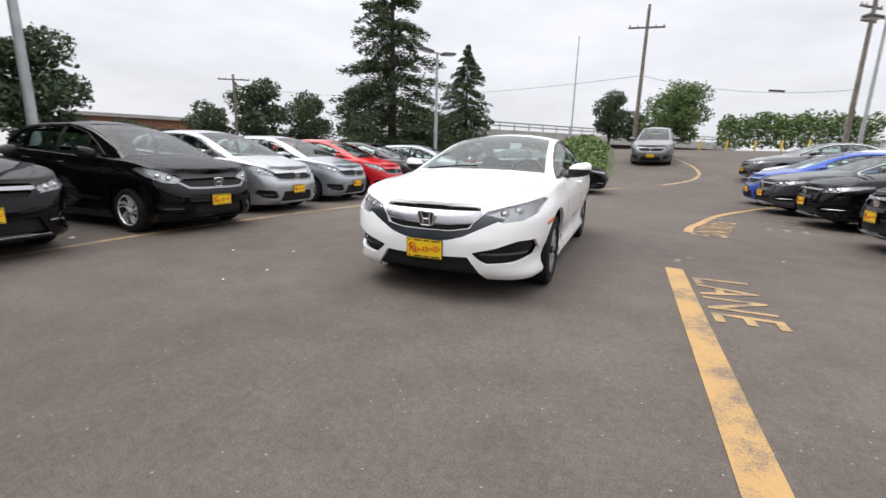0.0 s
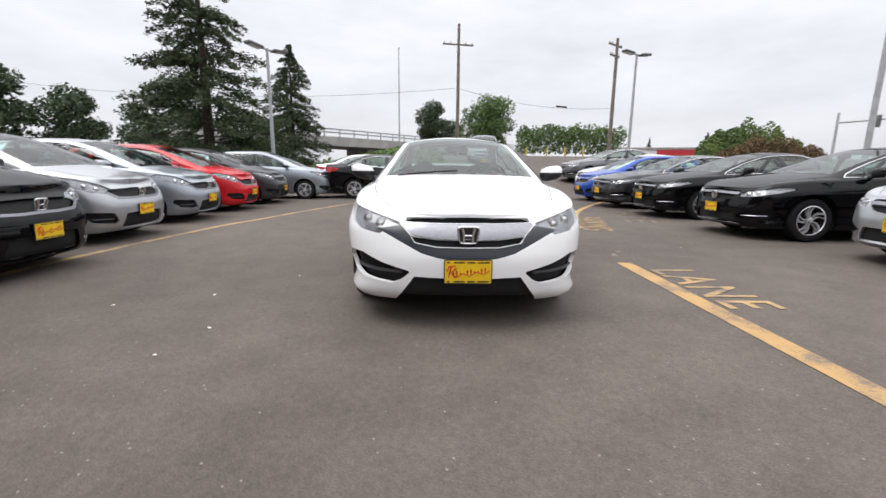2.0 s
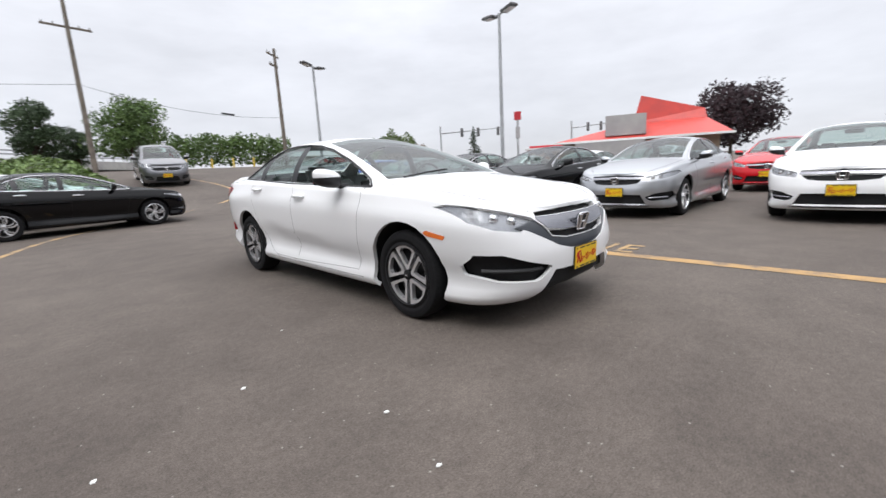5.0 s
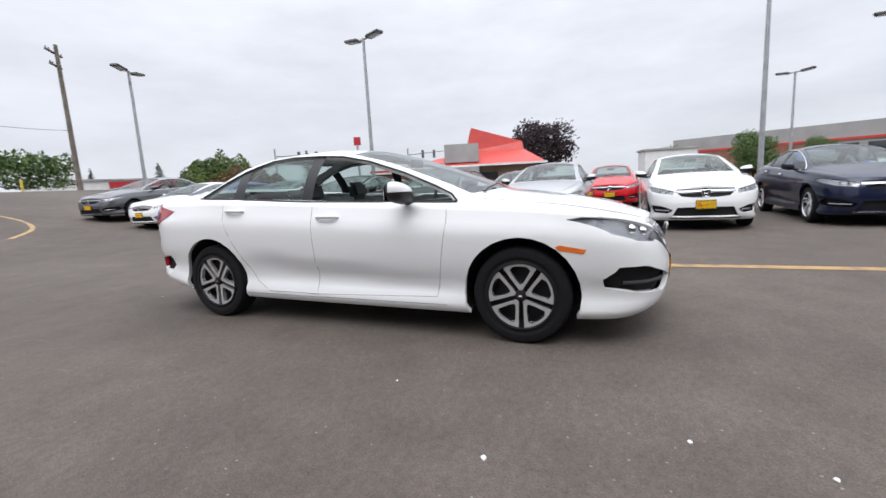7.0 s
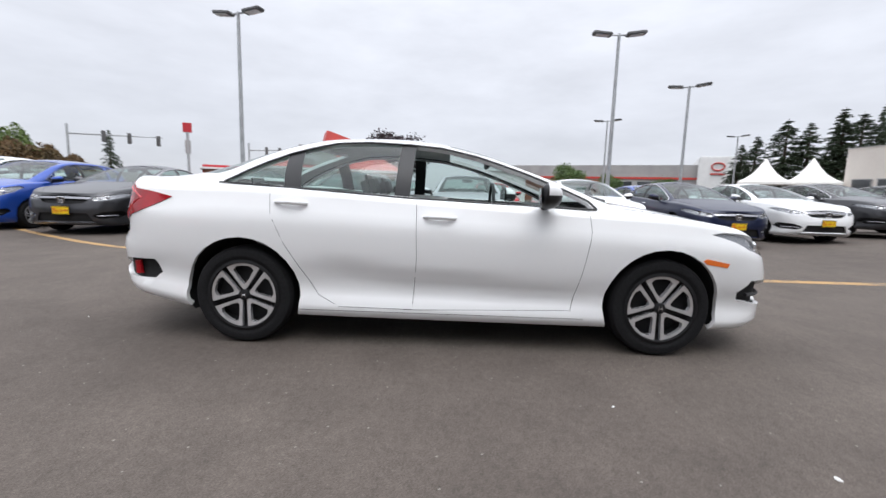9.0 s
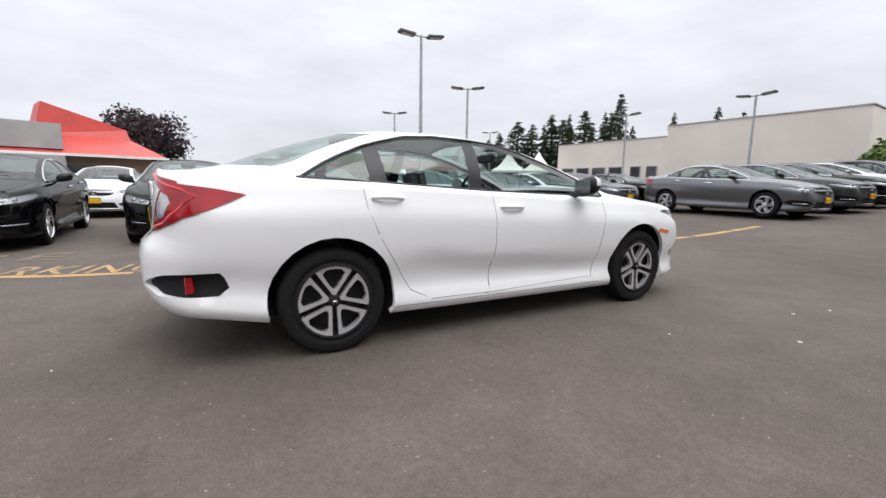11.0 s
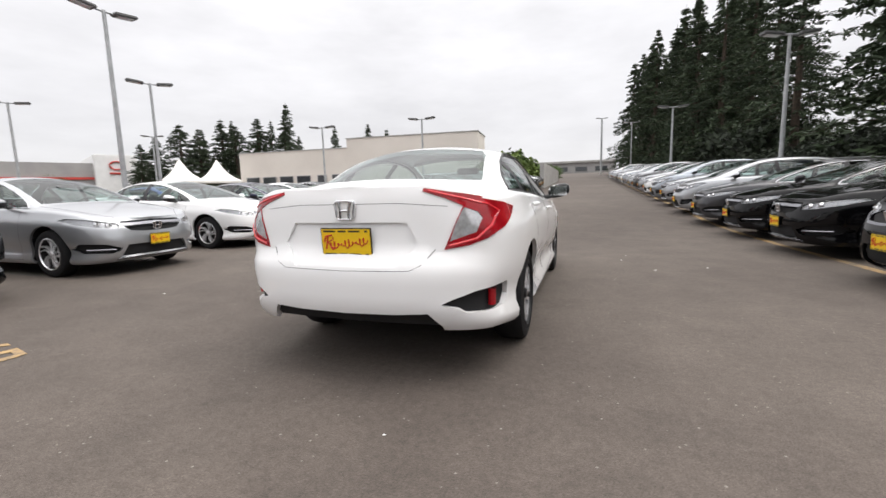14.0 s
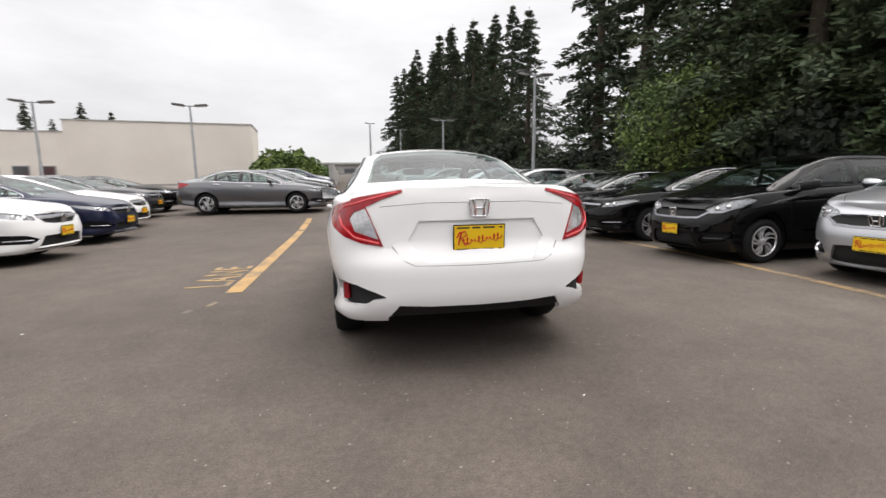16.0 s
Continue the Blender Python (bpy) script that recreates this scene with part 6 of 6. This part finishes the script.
cream = empty("cream_building", pose(9.4, -39.0, 1.0, 0, 0, 5))
part("wall", boxed(0, 14.5, -5, 0, -1.5, 6.0, bevel=0.02), STUCCO, cream, smooth=False)
part("wing_wall", boxed(14.5, 28.3, -13, -0.15, -1.5, 5.05, bevel=0.02), STUCCO, cream, smooth=False)
part("parapet_cap", boxed(-0.06, 14.56, -5.06, 0.06, 6.0, 6.1), CONCRETE, cream, smooth=False)
part("wing_cap", boxed(14.56, 28.36, -13.06, -0.09, 5.05, 5.13), CONCRETE, cream, smooth=False)
for wx in (15.4, 17.2, 19.2, 21.4, 23.6, 25.8):
    windowed(cream, wx, wx + (1.0 if wx < 18 else 1.6), -0.14, 1.2, 2.2)
part("band", boxed(-0.03, 14.53, -5.03, 0.03, 0.55, 0.7), GREY_WALL, cream, smooth=False)
tagged(cream, "large plain cream stucco building with a flat roof", "building")
low_wall = part("low_wall", boxed(1.9, 2.2, -46, -29, 0.2, 3.0, bevel=0.03), CONCRETE)
tagged(low_wall, "pale concrete retaining wall beside the aisle", "wall", kind="structure")

far_road = empty("far_building", pose(-8, -118, 5.2))
part("wall", boxed(0, 34, -10, 0, -3, 2.4), GREY_WALL, far_road, smooth=False)
part("roof", boxed(-0.6, 34.6, -10.6, 0.6, 2.4, 3.0, bevel=0.1), CONCRETE, far_road)
for k in range(6):
    windowed(far_road, 2 + 5 * k, 5 + 5 * k, 0.01, 0.2, 1.4)
tagged(far_road, "long low grey building at the top of the aisle", "building")

show = empty("showroom", pose(70.1, -35.4, 0, 0, 0, 64) @ Matrix.Scale(1.4, 4))
part("wall", boxed(-3.7, 20, -10, 0, -0.5, 4.7), GREY_WALL, show, smooth=False)
part("entrance_tower", boxed(-7.5, -3.7, -10, 0.8, -0.5, 5.6, bevel=0.1), WHITE_PAINT, show)
part("wing", boxed(-10.5, -7.5, -10, 0, -0.5, 4.6), WHITE_PAINT, show, smooth=False)
part("red_fascia", boxed(-3.7, 20, 0.005, 0.12, 3.0, 3.25), RED_ROOF, show, smooth=False)
part("brick_base", boxed(7, 20, 0.005, 0.16, -0.5, 2.9), BRICK_RED, show, smooth=False)
for k in range(3):
    windowed(show, -2.4 + 2.8 * k, -0.2 + 2.8 * k, 0.01, 0.7, 2.7)
windowed(show, -10.1, -7.9, 0.01, 0.6, 3.0)
ring = [(-5.6 + 0.62 * math.cos(2 * math.pi * k / 24), 0.86, 4.45 + 0.42 * math.sin(2 * math.pi * k / 24)) for k in range(25)]
part("sign_ring", tubed(ring, 0.085, 6), RED_ROOF, show, "red oval ring sign")
part("sign_bar", boxed(-6.3, -4.9, 0.81, 0.9, 3.55, 3.72), RED_ROOF, show, "red bar of unreadable lettering", smooth=False)
tagged(show, "low grey car showroom with a white tower and red signs", "building")

for k, (tx, ty) in enumerate(((42.1, -32.5), (40.3, -35.9))):
    tn = empty("party_tent", pose(tx, ty, 0, 0, 0, 55))
    bm = bmesh.new()
    rings = []
    for hz, w in ((2.75, 2.2), (3.0, 2.18), (3.3, 1.65), (3.8, 1.05), (4.5, 0.55), (5.45, 0.03)):
        rings.append([bm.verts.new((w * cx, w * cy, hz)) for cx, cy in ((1, 1), (0, 1.0), (-1, 1), (-1, 0), (-1, -1), (0, -1), (1, -1), (1, 0))])
    for r0, r1 in zip(rings, rings[1:]):
        for j in range(8):
            bm.faces.new((r0[j], r0[(j + 1) % 8], r1[(j + 1) % 8], r1[j]))
    part("canopy", bm, TENT, tn)
    for cx in (-2.1, 2.1):
        for cy in (-2.1, 2.1):
            part("leg", tubed([(cx, cy, 0), (cx, cy, 2.9)], 0.05, 8), WHITE_PAINT, tn)
    tagged(tn, "white peaked fabric tent on four legs", "tent", "white tents")

rest = empty("restaurant", pose(42, 10.5, 0.6, 0, 0, 112) @ Matrix.Scale(0.76, 4))
part("wall", boxed(-4.4, 12, -6, 6, -1, 3.0), TAN_WALL, rest, smooth=False)
part("flat_annex", boxed(3.0, 10.5, 2.2, 7.9, -1, 2.7, bevel=0.05), GREY_WALL, rest)
bm = bmesh.new()
ring = [[(-5.4, -7.5, 2.9), (13, -7.5, 2.9), (13, 7.5, 2.9), (-5.4, 7.5, 2.9)], [(-3.6, -2.2, 4.9), (4.2, -2.2, 4.9), (4.2, 2.2, 4.9), (-3.6, 2.2, 4.9)], [(-3.4, -1.7, 6.0), (3.4, -1.7, 8.1), (3.4, 1.7, 8.1), (-3.4, 1.7, 6.0)]]
vv = [[bm.verts.new(p) for p in r] for r in ring]
for r0, r1 in zip(vv, vv[1:]):
    for j in range(4):
        bm.faces.new((r0[j], r0[(j + 1) % 4], r1[(j + 1) % 4], r1[j]))
bm.faces.new(vv[2])
bm.faces.new(vv[0][::-1])
part("roof", bm, RED_ROOF, rest, "steep red roof with a raised crown", smooth=False)
part("eave", boxed(-5.5, 13.1, 7.45, 7.62, 2.72, 2.95), WHITE_PAINT, rest, "white eave board", smooth=False)
for k in (5.5, 4.2):
    part("roof_unit", boxed(k, k + 1.0, 3.5, 4.6, 3.5, 4.7, bevel=0.05), GREY_WALL, rest, "grey rooftop machine")
part("vent_box", boxed(2.9, 7.2, 4.6, 6.8, 3.3, 5.6, bevel=0.04), GREY_WALL, rest, "large grey air handler")
for k in range(3):
    windowed(rest, 0.5 + 3.4 * k, 3.0 + 3.4 * k, 6.01, 0.5, 2.0)
tagged(rest, "tan restaurant with a bright red peaked roof", "building")

pylon = empty("pole_sign", pose(42.7, 28.2, 0.3, 0, 0, -55))
part("pole", tubed([(0, 0, -0.5), (0, 0, 6.3)], 0.14, 10), STEEL_POLE, pylon)
part("panel", boxed(-0.42, 0.42, -0.15, 0.15, 6.2, 7.2, bevel=0.04), RED_SIGN, pylon, "red sign panel")
part("lower_panel", boxed(-0.26, 0.26, -0.12, 0.12, 4.0, 5.4, bevel=0.04), GREY_WALL, pylon)
tagged(pylon, "red panel sign on a steel pole", "sign")
hut = empty("red_hut", pose(44, 24.5, 0.3, 0, 0, -60))
part("wall", boxed(-2.5, 2.5, -2, 2, -0.5, 2.4), BRICK_RED, hut, smooth=False)
part("fascia", boxed(-2.6, 2.6, 2.0, 2.15, 1.6, 3.0), RED_SIGN, hut, smooth=False)
part("roof", boxed(-2.8, 2.8, -2.3, 2.3, 2.4, 2.6), WHITE_PAINT, hut, smooth=False)
tagged(hut, "small building with a red fascia", "building")
shop = empty("corner_shop", pose(62, -7, 0.5, 0, 0, -80))
part("wall", boxed(-3, 3, -4, 0, -0.5, 3.5), WHITE_PAINT, shop, smooth=False)
part("fascia", boxed(-2, 2, 0.005, 0.2, 2.5, 3.2), RED_SIGN, shop, smooth=False)
part("roof", boxed(-3.2, 3.2, -4.2, 0.2, 3.5, 3.7), CONCRETE, shop, smooth=False)
tagged(shop, "pale shop with a red sign", "building")
brickhouse = empty("brick_house", pose(-70, 42, -1.0, 0, 0, 58))
part("wall", boxed(-10, 10, -5, 5, -1, 6.5), BRICK_RED, brickhouse, smooth=False)
part("roof", boxed(-10.6, 10.6, -5.6, 5.6, 6.5, 7.0), GREY_WALL, brickhouse, smooth=False)
for k in range(4):
    windowed(brickhouse, -8 + 4.4 * k, -6 + 4.4 * k, -5.01, 3.2, 5.2, -1)
tagged(brickhouse, "distant brick house with a flat grey roof", "building")
store = empty("far_store", pose(38, 62, 1.6, 0, 0, -20))
part("wall", boxed(-12, 12, 0, 10, -1, 2.6), WHITE_PAINT, store, smooth=False)
part("fascia", boxed(-4, 9, -0.2, -0.005, 1.6, 2.4), RED_SIGN, store, smooth=False)
part("roof", boxed(-12.3, 12.3, -0.3, 10.3, 2.6, 2.8), CONCRETE, store, smooth=False)
tagged(store, "low white store with a red fascia across the street", "building")


def signal_gantry(x, y, turn, reach):
    g = empty("traffic_signal", pose(x, y, 0.3, 0, 0, turn))
    part("mast", tubed([(0, 0, -0.5), (0, 0, 6.2)], [0.14, 0.1], 10), STEEL_POLE, g)
    part("boom", tubed([(0, 0, 5.3), (reach, 0, 5.7)], [0.1, 0.05], 8), STEEL_POLE, g)
    for t in (0.35, 0.62, 0.95):
        sb = part("signal_box", boxed(reach * t - 0.17, reach * t + 0.17, -0.15, 0.15, 4.75, 5.85, bevel=0.03), LAMP_HEAD, g, "dark traffic light housing")
        for lz in (5.05, 5.3, 5.55):
            part("hood", tubed([(reach * t, -0.15, lz), (reach * t, -0.3, lz)], 0.1, 10), LAMP_HEAD, sb)
    return tagged(g, "traffic light boom with three dark signal boxes", "traffic light", "traffic lights at the crossing")


signal_gantry(38, 37, -40, 8)
signal_gantry(52, 26, -60, 6)

# ---- more parked cars, farther off ----
van = copy_thing(park_hatch, pose(2.5, 20.6, ground_z(2.5, 20.4), 6, 0, -6) @ Matrix.Scale(1.13, 4))
repaint(van, PAINTS["black"], PAINTS["mid"])
tagged(van, "steel grey minivan parked beside the ivy bank", "car")
for kind, colour, x, y, turn in (("notch", "white", -0.2, 13.1, 97), ("hatch", "silver", -7.5, 12.0, 96), ("hatch", "grey", -7.8, 14.2, 96), ("hatch", "white", -8, 16.4, 96),
                                 ("notch", "red", 11.2, -1.6, -90), ("notch", "silver", 10.9, 1.8, -90), ("notch", "white", 11, 4.6, -90), ("notch", "dark", 11.2, -4.6, -90), ("hatch", "blue", 11.5, -7.6, -90),
                                 ("notch", "white", 11.4, 8, -90), ("notch", "navy", 12.0, -10.4, -90), ("notch", "silver", 12, -13.2, -90), ("notch", "dark", 1.4, -14.0, -92), ("notch", "black", 1.45, -16.3, -92), ("notch", "silver", 1.4, -18.6, -91), ("hatch", "navy", 1.5, -20.9, -92), ("notch", "dark", 1.6, -23.2, -92), ("notch", "silver", 1.7, -25.5, -92), ("notch", "dark", 1.8, -27.8, -92),
                                 ("notch", "white", 12, -18, -90), ("notch", "white", 12, -22, -90)):
    park(kind, colour, x, y, turn, "in a farther row of the lot")


# ---- litter ----
rk = random.Random(9)
for lx, ly, lw in ((-2.05, -1.46, 0.016), (-1.71, -2.2, 0.016), (-2.68, -1.74, 0.014), (-1.55, -0.81, 0.010), (-1.8, -2.62, 0.014), (-0.42, 2.76, 0.008), (6.25, -0.99, 0.03), (-4.9, -2.2, 0.035), (3.2, 0.9, 0.012)):
    bm = bmesh.new()
    bmesh.ops.create_icosphere(bm, subdivisions=1, radius=lw)
    for v in bm.verts:
        v.co = Vector((v.co.x * rk.uniform(0.7, 1.3), v.co.y * rk.uniform(0.5, 0.9), v.co.z * 0.28 + lw * 0.2))
    lit = part("litter", bm, PAPER, smooth=False)
    lit.matrix_basis = pose(lx, ly, 0, 0, 0, rk.uniform(0, 180))
    tagged(lit, "small crumpled scrap of white paper on asphalt", "litter", "scraps of litter")
